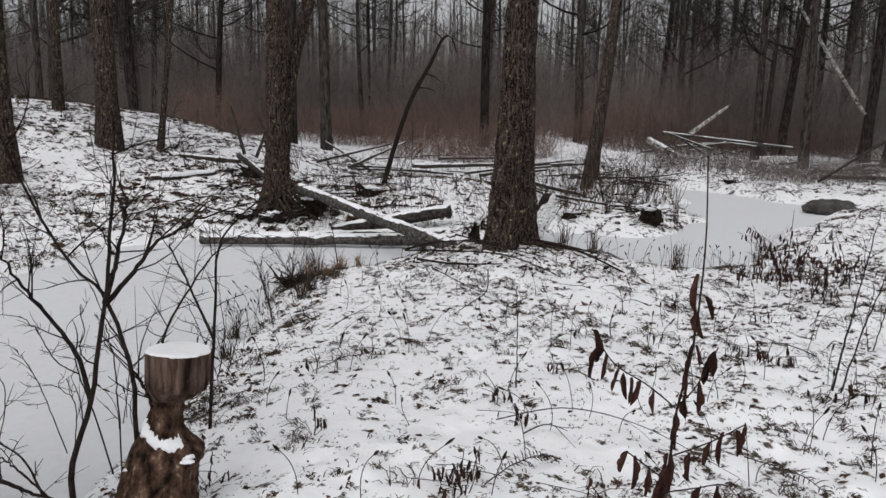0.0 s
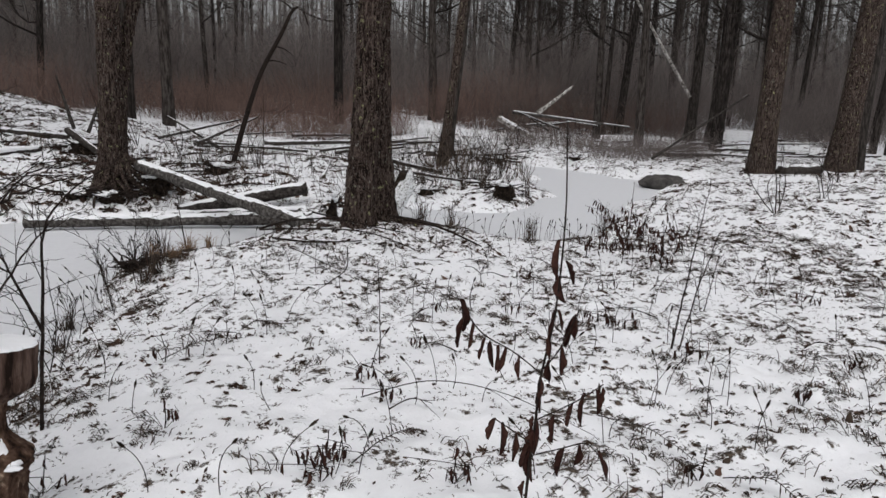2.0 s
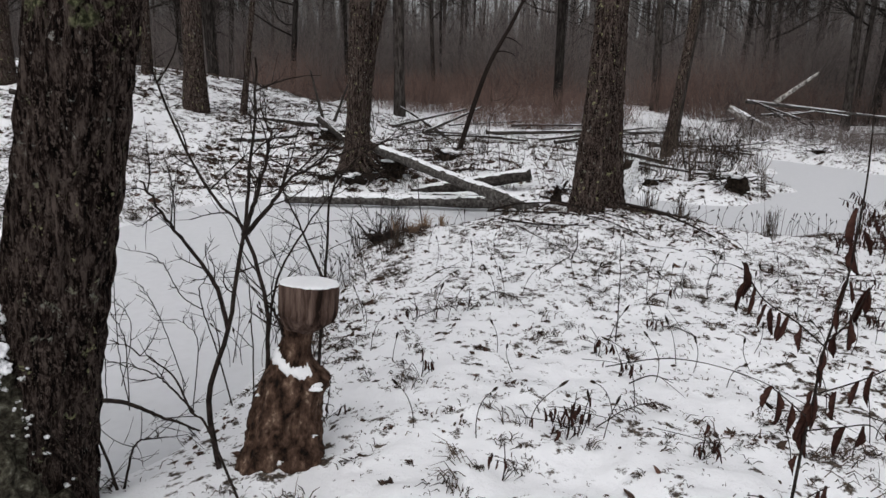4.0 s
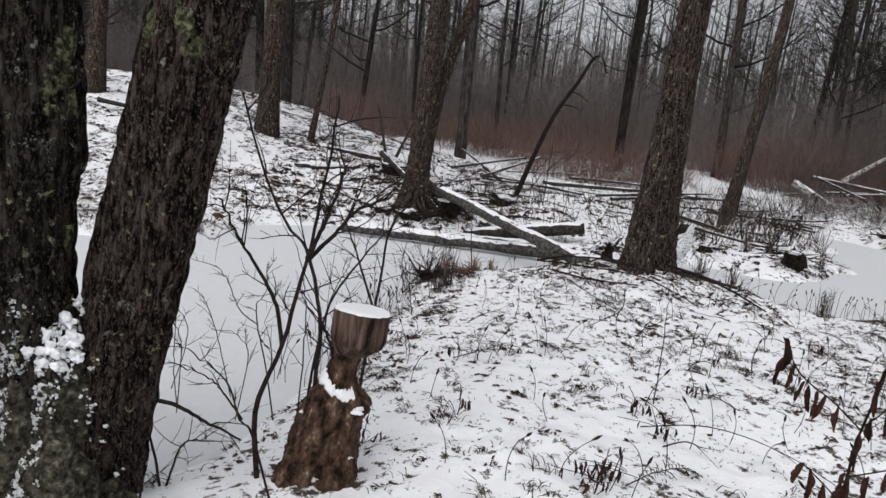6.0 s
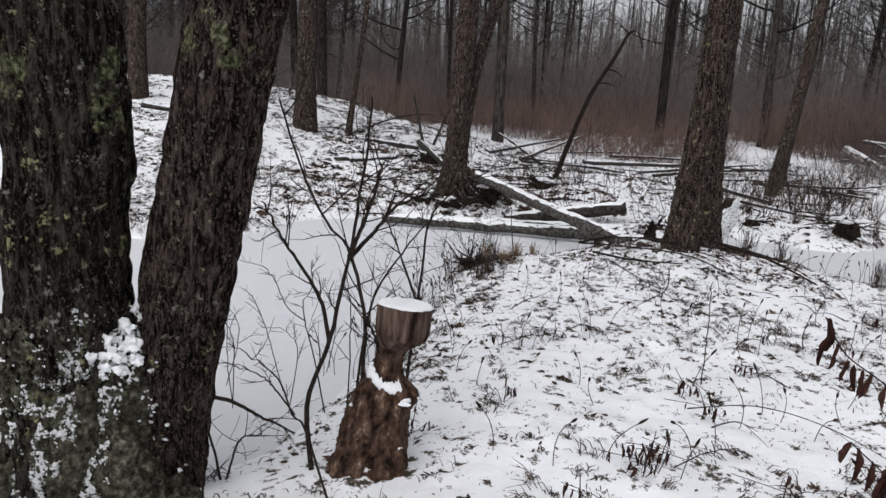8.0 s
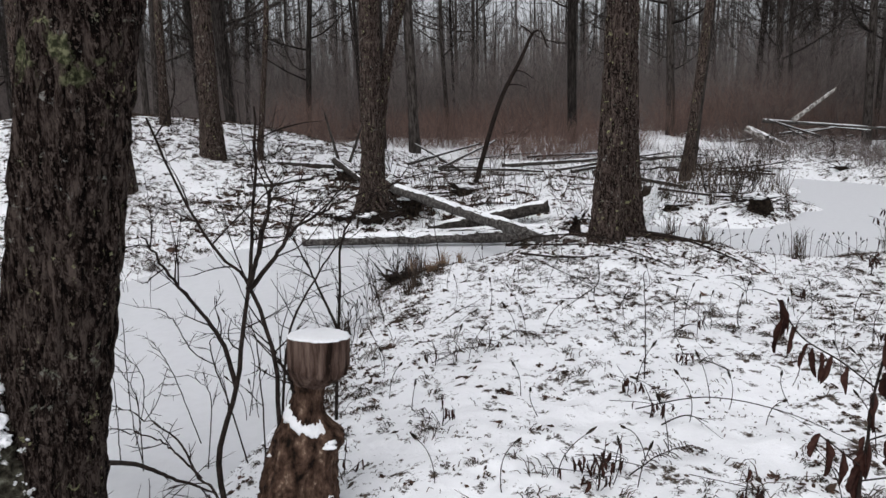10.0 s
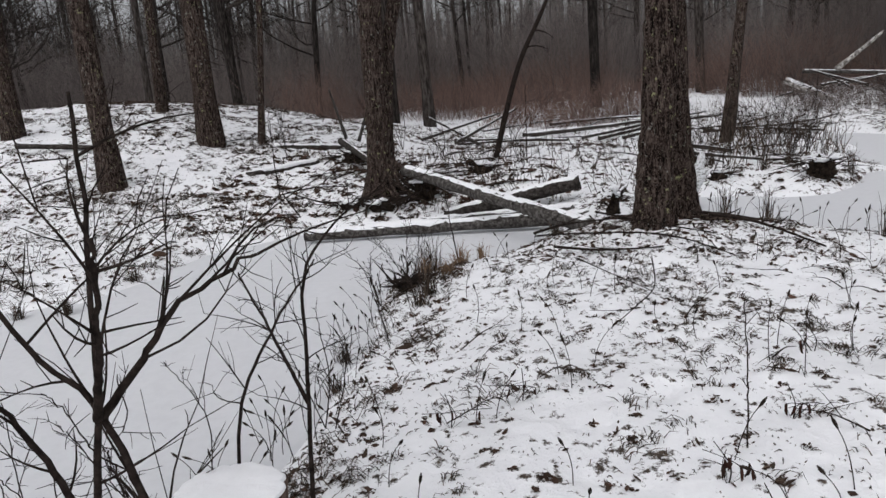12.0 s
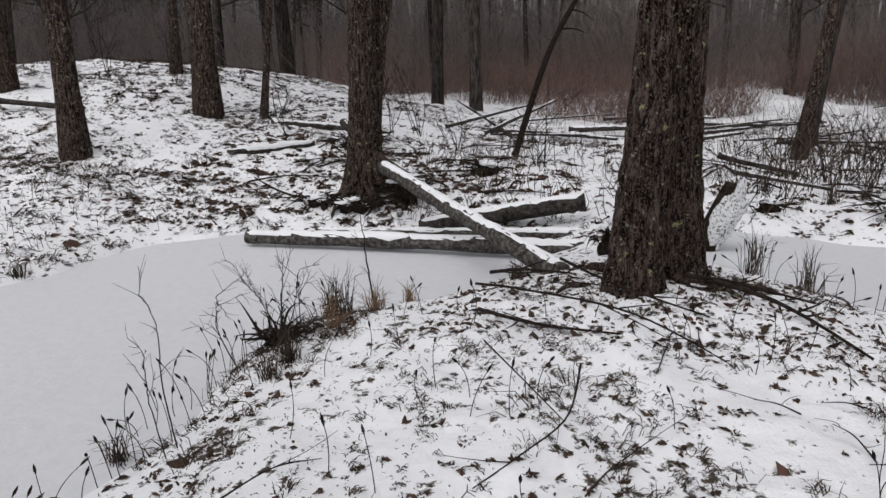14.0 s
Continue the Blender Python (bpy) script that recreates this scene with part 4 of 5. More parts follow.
    T2, Q = np.meshgrid(np.linspace(0, 2 * np.pi, k, endpoint=False), np.linspace(0, 1, m))
    edge = R[-1][None] * (0.985 + 0.03 * (vnoise(np.cos(T2) * 2 + 5, np.sin(T2) * 2 + 5, 0, 37) - 0.5))
    rr = edge * np.sin(Q * np.pi / 2) ** 0.8
    hh = 0.012 * np.cos(Q * np.pi / 2) ** 0.35 + 0.005 * (vnoise(np.cos(T2) * Q * 4 + 5, np.sin(T2) * Q * 4 + 5, 0, 38) - 0.5) * (1 - Q)
    i = np.arange(m - 1)[:, None] * k
    cap.add(np.stack([cc[-1, 0] + np.cos(T2) * rr, np.sin(T2) * rr, top + 0.001 + hh - (0.05 * np.cos(T2) + 0.1 * np.sin(T2)) * rr], -1), np.stack([i + j, i + k + j, i + k + (j + 1) % k, i + (j + 1) % k], -1).reshape(-1, 4))
    part("snow_cap", cap, CLEAN_SNOW, ob, "smooth cap of snow")
    return ob


gnawed_stump()


# ---- shrubs and weeds ----
def twiggy(s, ob, mat, line, r0, count, reach, g, r1=0.0014, droop=0.0):
    """Side twigs with twiglets along a stem."""
    a, b = [], []
    n = len(line)
    for k in range(count):
        i = int(n * (0.3 + 0.68 * (k + g.random()) / count))
        p = line[min(i, n - 1)]
        d = line[min(i + 1, n - 1)] - line[max(i - 2, 0)]
        d = d / (np.linalg.norm(d) + 1e-9) + g.normal(0, 0.75, 3)
        d[2] = d[2] * 0.7 + 0.25 - droop
        ln = reach * g.uniform(0.4, 1.0)
        e = p + d / np.linalg.norm(d) * ln
        l = bezier(p, (p + e) / 2 + g.normal(0, 0.12, 3) * ln, e, 5)
        a.append(l)
        for u in range(4):
            q = l[1 + int(g.random() * 3.9)]
            v = (e - p) * 0.5 + g.normal(0, 0.35, 3) * ln
            b.append(np.stack([q, q + v * 0.35 + g.normal(0, 0.02, 3) * ln, q + v * 0.7]))
    for l in a:
        t = Shape()
        t.tube(l, np.linspace(max(r0 * 0.26, r1 * 1.3), r1 * 0.8, 5), 5)
        part("branch", t, mat, ob)
    if b:
        s.tubes(b, np.repeat([[r1, r1 * 0.8, r1 * 0.5]], len(b), 0), 3, False)


def shrub(stems, r0, count, reach, label, seed, name="shrub", category="shrub", group="", mat=TWIG):
    """Stems, each a line through a few places, with twigs. The first point of the first stem is the foot."""
    g = np.random.default_rng(seed)
    foot = np.array(stems[0][0], float)
    ob = thing(name, tuple(foot), label, category, group)
    t = Shape()
    for k, st in enumerate(stems):
        l = spline(np.array(st, float) - foot, 26)
        l += 0.004 * g.normal(0, 1, l.shape) * np.linspace(0, 1, 26)[:, None]
        s = Shape()
        s.tube(l, np.linspace(r0 if k == 0 else r0 * 0.8, max(0.0018, r0 * 0.28), 26), 7)
        part("stem", s, mat, ob)
        twiggy(t, ob, mat, l, r0, count, reach, g)
    if count:
        tagged(part("twig_spray", t, mat, ob), kind="stuff")
    return ob


shrub([[(-1.162, 2.188, -0.148), (-1.207, 2.188, 0.248), (-1.126, 2.206, 0.518), (-1.058, 2.215, 0.860), (-1.018, 2.224, 1.130), (-0.991, 2.224, 1.445)],
       [(-1.000, 2.260, -0.058), (-1.000, 2.242, 0.410), (-0.995, 2.233, 0.617), (-1.058, 2.224, 0.869), (-1.144, 2.215, 0.968), (-1.225, 2.197, 1.121), (-1.324, 2.170, 1.418)],
       [(-0.937, 2.260, 0.365), (-0.946, 2.242, 0.527), (-0.995, 2.233, 0.635)],
       [(-1.054, 2.224, 0.860), (-0.982, 2.260, 0.950), (-0.910, 2.305, 1.049), (-0.766, 2.350, 1.130)],
       [(-1.058, 2.215, 0.860), (-1.000, 2.170, 0.968), (-0.946, 2.125, 1.085), (-0.892, 2.080, 1.220)],
       [(-1.126, 2.206, 0.518), (-1.198, 2.260, 0.680), (-1.360, 2.305, 0.860), (-1.468, 2.305, 1.022)]], 0.012, 8, 0.27, "leafless many-stemmed shrub beside a gnawed stump", 3)
shrub([[(-1.12, 3.2, -0.2), (-1.1, 3.2, 0.1), (-1.07, 3.2, 0.41), (-1.05, 3.2, 0.65), (-1.02, 3.2, 0.88), (-0.88, 3.2, 1.04), (-0.72, 3.2, 1.13)],
       [(-1.4, 3.2, -0.2), (-1.32, 3.2, 0.38), (-1.13, 3.2, 0.72), (-1.0, 3.25, 0.9)],
       [(-1.07, 3.2, 0.41), (-1.18, 3.25, 0.62), (-1.3, 3.3, 0.85)]], 0.01, 8, 0.24, "leafless shrub arching over the frozen pond", 4)
shrub([[(-1.55, 2.15, -0.2), (-1.6, 2.1, 0.15), (-1.75, 2.05, 0.4)], [(-1.55, 2.15, -0.15), (-1.45, 2.1, 0.1), (-1.3, 2.0, 0.2)], [(-1.5, 1.9, -0.1), (-1.42, 1.8, 0.15), (-1.5, 1.7, 0.4)]], 0.007, 8, 0.2, "low thin shrub at the foot of a tree", 5)
shrub([[(-2.32, 2.95, -0.2), (-1.93, 2.76, -0.08), (-1.67, 2.64, -0.07), (-1.45, 2.58, -0.09)]], 0.014, 2, 0.1, "dead branch lying from the bank onto the ice", 6, "dead_branch", "branch")
shrub([[(-1.44, 2.9, -0.15), (-1.51, 2.9, 0.16), (-1.56, 2.9, 0.34), (-1.57, 2.9, 0.44), (-1.53, 2.9, 0.51), (-1.53, 2.9, 0.66)], [(-1.56, 2.9, 0.34), (-1.66, 2.9, 0.4), (-1.72, 2.9, 0.52), (-1.79, 2.9, 0.6)]], 0.004, 5, 0.12, "thin arched sapling at the edge of the ice", 61, "sapling", "sapling")
shrub([[(-1.0, 1.95, 0.0), (-1.1, 1.95, 0.28), (-1.15, 1.95, 0.33), (-1.21, 1.95, 0.46), (-1.31, 1.95, 0.52), (-1.4, 1.95, 0.56)], [(-1.14, 1.95, 0.33), (-1.2, 1.93, 0.42), (-1.25, 1.92, 0.47), (-1.35, 1.9, 0.5)]], 0.005, 5, 0.12, "low bent twiggy shoot before the pond", 62, "sapling", "sapling")
shrub([[(-1.07, 2.25, -0.05), (-1.06, 2.25, 0.41), (-1.06, 2.25, 0.62), (-1.08, 2.25, 0.78)]], 0.003, 2, 0.1, "thin straight shoot beside a gnawed stump", 63, "sapling", "sapling")
for k, (a, b, c) in enumerate([((-2.02, 3.0), (-2.06, 0.05), (-2.05, 0.52)), ((-2.15, 3.0), (-2.14, -0.03), (-2.12, 0.38))]):
    shrub([[(a[0], a[1], WATER - 0.05), (b[0], 3.0, b[1]), (c[0], 3.0, c[1])]], 0.003, 0, 0.1, "bare reed standing in the ice", 64 + k, "reed", "reed")
for k, (x, y) in enumerate([(-2.2, 3.2), (-2.0, 2.95), (-1.85, 3.25), (-1.75, 3.6), (-1.7, 3.0)]):
    g = np.random.default_rng(90 + k)
    shrub([[(x, y, WATER - 0.03), (x + g.normal(0, 0.05), y, 0.15), (x + g.normal(-0.08, 0.08), y + g.normal(0, 0.06), g.uniform(0.25, 0.55))]], 0.003, 5, 0.14, "thin leafless sapling standing in the ice", 90 + k, "sapling", "sapling", "saplings in the ice")
shrub([[(-1.42, 6.25, -0.2), (-1.43, 6.25, 0.1), (-1.4, 6.25, 0.36)], [(-1.42, 6.25, -0.1), (-1.52, 6.2, 0.15), (-1.65, 6.2, 0.3)], [(-1.42, 6.25, -0.1), (-1.35, 6.25, 0.12), (-1.3, 6.25, 0.35)], [(-1.6, 6.0, -0.15), (-1.62, 5.9, 0.1), (-1.6, 5.9, 0.3)]], 0.005, 8, 0.18, "dark tangled shrub on the point of the bank", 7)
shrub([[(-1.12, 6.9, -0.1), (-1.16, 6.9, 0.2), (-1.2, 6.9, 0.55)]], 0.008, 3, 0.15, "single dark stem beside tan grass", 8, "sapling", "sapling")
shrub([[(-1.3, 5.1, -0.12), (-1.38, 5.15, 0.15), (-1.5, 5.3, 0.35), (-1.75, 5.5, 0.42)], [(-1.28, 5.0, -0.1), (-1.33, 5.0, 0.2), (-1.36, 5.05, 0.35)]], 0.0035, 4, 0.16, "thin bent stems at the pond's edge", 9)
shrub([[(-1.35, 4.0, -0.1), (-1.3, 4.0, 0.15), (-1.32, 4.0, 0.45)], [(-1.35, 4.0, -0.1), (-1.45, 4.0, 0.2), (-1.55, 4.05, 0.4)], [(-1.3, 4.0, -0.1), (-1.2, 3.95, 0.2), (-1.18, 3.9, 0.35)]], 0.004, 7, 0.15, "dark leafless shrublet on the bank", 10)
shrub([[(0.4, 3.54, -0.05), (0.4, 3.54, 0.25), (0.385, 3.54, 0.62)]], 0.004, 3, 0.06, "single thin dry stalk standing in snow", 11, "stalk", "stalk")
shrub([[(2.1, 3.65, -0.05), (2.16, 3.66, 0.4), (2.24, 3.66, 0.95)], [(2.13, 3.63, -0.05), (2.2, 3.62, 0.35), (2.3, 3.6, 0.75)]], 0.007, 7, 0.16, "pair of thin leafless saplings", 12, "sapling", "sapling")
shrub([[(2.75, 4.4, -0.05), (2.8, 4.4, 0.25), (2.84, 4.4, 0.5)], [(2.75, 4.4, -0.05), (2.7, 4.4, 0.2), (2.72, 4.4, 0.42)]], 0.004, 6, 0.12, "thin leafless weed on the bank", 13, "weed", "weed")
for k, (x, y, h) in enumerate([(-5.4, 13.3, 1.0), (-4.9, 12.6, 0.8), (-7.8, 14.0, 1.2), (-8.6, 13.2, 1.1), (-3.6, 13.8, 1.2), (-3.2, 14.2, 1.4), (2.2, 11.9, 0.9), (2.6, 12.2, 1.1), (3.0, 11.7, 0.8), (2.9, 12.6, 1.0), (3.4, 12.4, 0.7), (1.6, 12.2, 0.7), (-0.75, 11.8, 1.2), (0.9, 12.9, 0.7), (-2.3, 13.2, 0.8), (5.5, 18.5, 1.2), (7.0, 18.6, 1.0), (9.5, 11.3, 1.2), (7.8, 9.5, 0.9), (6.1, 8.3, 1.1)]):
    g = np.random.default_rng(120 + k)
    z = gz(x, y) - 0.04
    shrub([[(x, y, z), (x + g.normal(0, 0.08), y, z + h * 0.5), (x + g.normal(0, 0.18), y, z + h)] if not j else [(x + g.normal(0, 0.05), y, z), (x + g.normal(0, 0.18), y, z + h * 0.4), (x + g.normal(0, 0.35), y, z + h * g.uniform(0.6, 0.9))] for j in range(5)],
          0.009, 6, 0.3, "leafless reddish shrub standing in snow", 130 + k, group="shrubs on the banks")


# ---- dead leaves ----
def leaf_mesh(seed, length, width, curl):
    """A dry leaf hanging from the origin, folded along its midrib and curled, with some thickness."""
    g = np.random.default_rng(seed)
    n, m = 12, 5
    t = np.linspace(0, 1, n)
    w = width * np.sin(np.pi * np.clip(t * 0.94 + 0.04, 0, 1)) ** 0.75 * (1 + 0.15 * g.normal(0, 1, n) * t)
    u = np.linspace(-1, 1, m)
    fold = 0.9 + 0.5 * g.random()
    bend = curl * t ** 2
    co = []
    for layer in (0.0006, -0.0006):
        x = w[:, None] * u[None] * math.cos(fold) * 0.5
        y = w[:, None] * np.abs(u)[None] * math.sin(fold) * 0.5 + layer + (bend * length)[:, None] + 0.004 * np.sin(t * 9 + seed)[:, None] * u[None]
        z = -(t * length * (1 - 0.15 * abs(curl)))[:, None] + 0 * u[None]
        co.append(np.stack([x + 0.15 * curl * length * np.sin(t * 2.5)[:, None], y, z], -1).reshape(-1, 3))
    i = np.arange(n - 1)[:, None] * m
    j = np.arange(m - 1)[None]
    q = np.stack([i + j, i + j + 1, i + j + m + 1, i + j + m], -1).reshape(-1, 4)
    s = Shape()
    s.add(np.concatenate(co), np.concatenate([q, q[:, ::-1] + n * m]))
    return s.build("leaf", LEAF)


LEAVES = [leaf_mesh(k, 0.085 + 0.012 * (k % 3), 0.042 - 0.004 * (k % 4), (-0.12, 0.1, 0.18, 0.03, -0.05)[k % 5]) for k in range(10)]


def leafy_plant(name, lines, leaf_spots, label, seed, r0=0.006, size=1.0, category="sapling"):
    """A sapling that kept its dead leaves: stems, and leaves at (line, fraction)."""
    g = np.random.default_rng(seed)
    foot = np.array(lines[0][0], float)
    ob = thing(name, tuple(foot), label, category)
    made = []
    for k, l in enumerate(lines):
        p = spline(np.array(l, float) - foot, 24)
        s = Shape()
        s.tube(p, np.linspace(r0 if k == 0 else r0 * 0.45, 0.0016, 24), 7)
        part("stem" if k == 0 else "branch", s, TWIG, ob)
        made.append(p)
    for line, f in leaf_spots:
        p = made[line][int(f * 23)]
        lf = part("leaf", LEAVES[int(g.integers(10))], None, ob)
        q = size * g.uniform(0.9, 1.35)
        lf.matrix_basis = pose(*(p + g.normal(0, 0.004, 3)), g.normal(0, 9), g.normal(0, 9), g.uniform(0, 360)) @ Matrix.Scale(q, 4)
    return ob


spots = [(1, f) for f in (0.3, 0.45, 0.48, 0.6, 0.64, 0.75, 0.85, 0.97)] + [(2, f) for f in (0.3, 0.6, 0.95, 0.98)] + [(3, f) for f in (0.3, 0.5, 0.7, 0.85, 0.99)] + [(4, f) for f in (0.4, 0.6, 0.9)] + [(5, f) for f in (0.5, 0.8, 0.99)]
spots += [(0, f) for f in (0.79, 0.76, 0.73, 0.71, 0.63, 0.61, 0.57, 0.47, 0.44, 0.33, 0.31, 0.29, 0.27, 0.25, 0.22, 0.2, 0.18, 0.15)] + [(6, f) for f in (0.4, 0.6, 0.8, 0.97)] + [(7, f) for f in (0.4, 0.6, 0.8, 0.97)]
leafy_plant("leafy_sapling", [[(0.6, 1.72, -0.02), (0.62, 1.72, 0.49), (0.63, 1.72, 0.62), (0.635, 1.72, 0.74), (0.66, 1.72, 0.89), (0.67, 1.72, 1.03), (0.672, 1.72, 1.2), (0.66, 1.72, 1.39)],
                              [(0.635, 1.72, 0.76), (0.56, 1.72, 0.82), (0.47, 1.71, 0.88), (0.41, 1.7, 0.97)],
                              [(0.64, 1.72, 0.77), (0.68, 1.72, 0.82), (0.73, 1.73, 0.92)],
                              [(0.63, 1.72, 0.63), (0.73, 1.71, 0.68), (0.8, 1.7, 0.73)],
                              [(0.625, 1.72, 0.53), (0.7, 1.71, 0.55), (0.77, 1.71, 0.56), (0.81, 1.7, 0.52)],
                              [(0.628, 1.72, 0.56), (0.57, 1.7, 0.61), (0.51, 1.68, 0.66)],
                              [(0.61, 1.72, 0.25), (0.55, 1.69, 0.34), (0.48, 1.66, 0.37)],
                              [(0.61, 1.72, 0.2), (0.66, 1.76, 0.3), (0.74, 1.8, 0.33)]], spots, "slim sapling holding curled dead brown leaves", 5, 0.0045, 0.72)
g = np.random.default_rng(77)
for k, (x, y, h, n) in enumerate([(3.05, 6.3, 0.7, 80), (2.85, 5.95, 0.5, 56), (3.3, 6.5, 0.6, 66), (2.6, 6.2, 0.32, 30), (3.05, 5.6, 0.4, 36), (3.5, 6.2, 0.5, 44), (3.2, 5.9, 0.45, 44)]):
    z = gz(x, y) - 0.03
    ln = [[(x, y, z), (x + 0.02, y, z + h * 0.5), (x + g.normal(0, 0.06), y, z + h)]] + [[(x, y, z + 0.02 + 0.05 * j), (x + g.normal(0, 0.12), y + g.normal(0, 0.1), z + h * 0.45), (x + g.normal(0, 0.25), y + g.normal(0, 0.2), z + h * g.uniform(0.5, 0.9))] for j in range(5)]
    leafy_plant("leafy_shrub", ln, [(int(g.integers(6)), g.uniform(0.3, 1.0)) for i in range(n)], "low shrub with brown dead leaves by the ice", 20 + k, 0.005, 0.55, "shrub")
for k, (x, y, n) in enumerate([(0.1, 2.5, 14), (1.92, 4.04, 12), (2.08, 3.45, 8), (-0.7, 3.72, 4), (0.62, 3.78, 6), (-0.55, 2.95, 6), (-0.42, 3.95, 3), (0.55, 2.35, 8), (1.5, 2.3, 5), (2.9, 3.2, 6), (1.35, 4.4, 4), (-0.9, 2.6, 6), (0.93, 4.5, 4), (3.6, 4.4, 6), (0.08, 2.42, 10), (0.15, 2.56, 8), (0.35, 3.05, 8), (0.28, 3.3, 9), (2.0, 3.95, 10), (1.85, 4.15, 8), (0.72, 1.62, 10), (0.48, 1.66, 10), (0.6, 1.85, 9), (0.85, 1.95, 6), (1.2, 2.05, 5), (-0.15, 2.15, 5), (2.4, 2.9, 7), (2.3, 4.9, 6), (1.75, 5.3, 5)]):
    z = gz(x, y) - 0.02
    ln = [[(x, y, z), (x + 0.01, y, z + 0.08), (x + g.normal(0, 0.03), y, z + 0.17)]] + [[(x, y, z + 0.01), (x + g.normal(0, 0.05), y, z + 0.08), (x + g.normal(0, 0.1), y + g.normal(0, 0.06), z + 0.1)] for j in range(4)]
    leafy_plant("withered_weed", ln, [(int(g.integers(5)), g.uniform(0.4, 1.0)) for i in range(n)], "small withered weed with crumpled brown leaves", 40 + k, 0.003, 0.48, "weed")


# ---- stalks with dark seed heads, ferns and tufts ----
def seed_stalk(seed):
    g = np.random.default_rng(seed)
    ob = thing("seed_stalk", (0, -3 - seed * 0.2, 0.02), "dead fern stalk with a dark beaded head", "stalk", "stalks with seed heads")
    h = g.uniform(0.13, 0.24)
    line = bezier((0, 0, -0.03), (g.normal(0, 0.015), g.normal(0, 0.015), h * 0.6), (g.normal(0, 0.04), g.normal(0, 0.04), h), 8)
    s = Shape()
    s.tube(line, np.linspace(0.0022, 0.0016, 8), 5)
    part("stalk", s, TWIG, ob)
    c = Shape()
    d = line[-1] - line[-2]
    d /= np.linalg.norm(d)
    hl = g.uniform(0.03, 0.055)
    t = np.linspace(0, 1, 9)
    c.tube(line[-1] + t[:, None] * d * hl, 0.005 * np.sin(np.pi * (0.08 + 0.88 * t)) * (1 + 0.35 * (np.arange(9) % 2)), 6)
    part("head", c, SOIL, ob, "dark beaded seed head")
    return ob


stalks = [seed_stalk(k) for k in range(5)]
spots = []
g = np.random.default_rng(88)
while len(spots) < 330:
    u = g.random()
    if u < 0.48:
        x, y = g.uniform(-1.2, 4.0), g.uniform(2.2, 7.0)
    elif u < 0.58:
        a = g.random()
        x, y = 1.0 + 2.6 * a + g.normal(0, 0.25), 8.3 - 1.1 * math.sin(a * 3) + g.normal(0, 0.3)
    elif u < 0.8:
        x, y = -1.55 + g.normal(0, 0.15), g.uniform(3.5, 7.0)
    else:
        x, y = g.uniform(-6, -4.2), g.uniform(6.3, 9.0)
    spots.append((x, y))
for k, (x, y) in enumerate(spots):
    m = pose(x, y, max(gz(x, y), WATER), g.normal(0, 6), g.normal(0, 6), g.uniform(0, 360))
    if k < 5:
        stalks[k].matrix_basis = m
    else:
        copy_thing(stalks[k % 5], m)


def fern(at, turn, length, label, seed):
    """A flattened dead frond with its leaflets, lying on the snow."""
    x, y = at
    g = np.random.default_rng(seed)
    ob = thing("fern_frond", (x, y, gz(x, y)), label, "fern", "dead fronds on the snow")
    a = radians(turn)
    d = np.array([math.cos(a), math.sin(a)])
    t = np.linspace(0, 1, 14)
    w = np.stack([x + d[0] * length * t, y + d[1] * length * t], -1)
    line = np.concatenate([w, (height(w[:, 0], w[:, 1]) + 0.012 + 0.05 * np.sin(t * 3.14))[:, None]], 1) - np.array([x, y, gz(x, y)])
    s = Shape()
    s.tube(line, np.linspace(0.003, 0.001, 14), 5)
    part("rachis", s, TWIG, ob)
    for side in (-1, 1):
        f = np.linspace(0.12, 0.97, 20)
        p = np.stack([np.interp(f, t, line[:, i]) for i in range(3)], -1)
        ll = 0.075 * length / 0.6 * np.sin(np.pi * (0.1 + 0.85 * f)) * g.uniform(0.35, 1.15, 20)
        n = np.array([-d[1], d[0]]) * side
        e = p + np.concatenate([(n[None] + 0.45 * d[None]) * ll[:, None], (g.uniform(-0.5, 0.35, 20) * ll)[:, None]], 1)
        for a0, e0 in zip(p, e):
            lv = Shape()
            lv.tube(np.stack([a0, (a0 + e0) / 2 + [0, 0, 0.006], e0]), [0.0012, 0.0028, 0.0006], 4)
            part("leaflet", lv, DULL_GRASS, ob)
    return ob


fern((-0.72, 3.75), 38, 0.42, "dull dead fern frond lying over the snow", 1)
fern((-0.35, 4.2), -30, 0.3, "dead fern frond pressed into the snow", 2)
fern((0.2, 2.5), 35, 0.4, "arched brown fern frond on the snow", 3)
fern((1.3, 2.8), -55, 0.45, "dark flattened fern frond on the snow", 4)
fern((1.6, 2.3), -60, 0.4, "dark flattened fern frond on the snow", 5)


def tuft(at, n, h, spread, label, seed, mat=TAN_GRASS, name="grass_tuft"):
    x, y = at
    g = np.random.default_rng(seed)
    ob = thing(name, (x, y, max(gz(x, y), WATER)), label, "grass", "grass tufts on the bank")
    a = g.uniform(0, 6.283, n)
    p0 = np.stack([g.normal(0, spread * 0.25, n), g.normal(0, spread * 0.25, n), np.full(n, -0.02)], -1)
    ln = h * g.uniform(0.4, 1.1, n)
    out = np.stack([np.cos(a), np.sin(a)], -1) * (spread * g.uniform(0.2, 1.2, n))[:, None]
    p1 = p0 + np.concatenate([out * 0.35, (ln * 0.65)[:, None]], 1)
    p2 = p0 + np.concatenate([out, (ln * g.uniform(0.5, 1.0, n))[:, None]], 1)
    s = Shape()
    s.tubes(np.stack([p0, p1, p2], 1), np.repeat([[0.0028, 0.0022, 0.0008]], n, 0), 3, False)
    tagged(part("blade_clump", s, mat, ob), kind="stuff")
    return ob


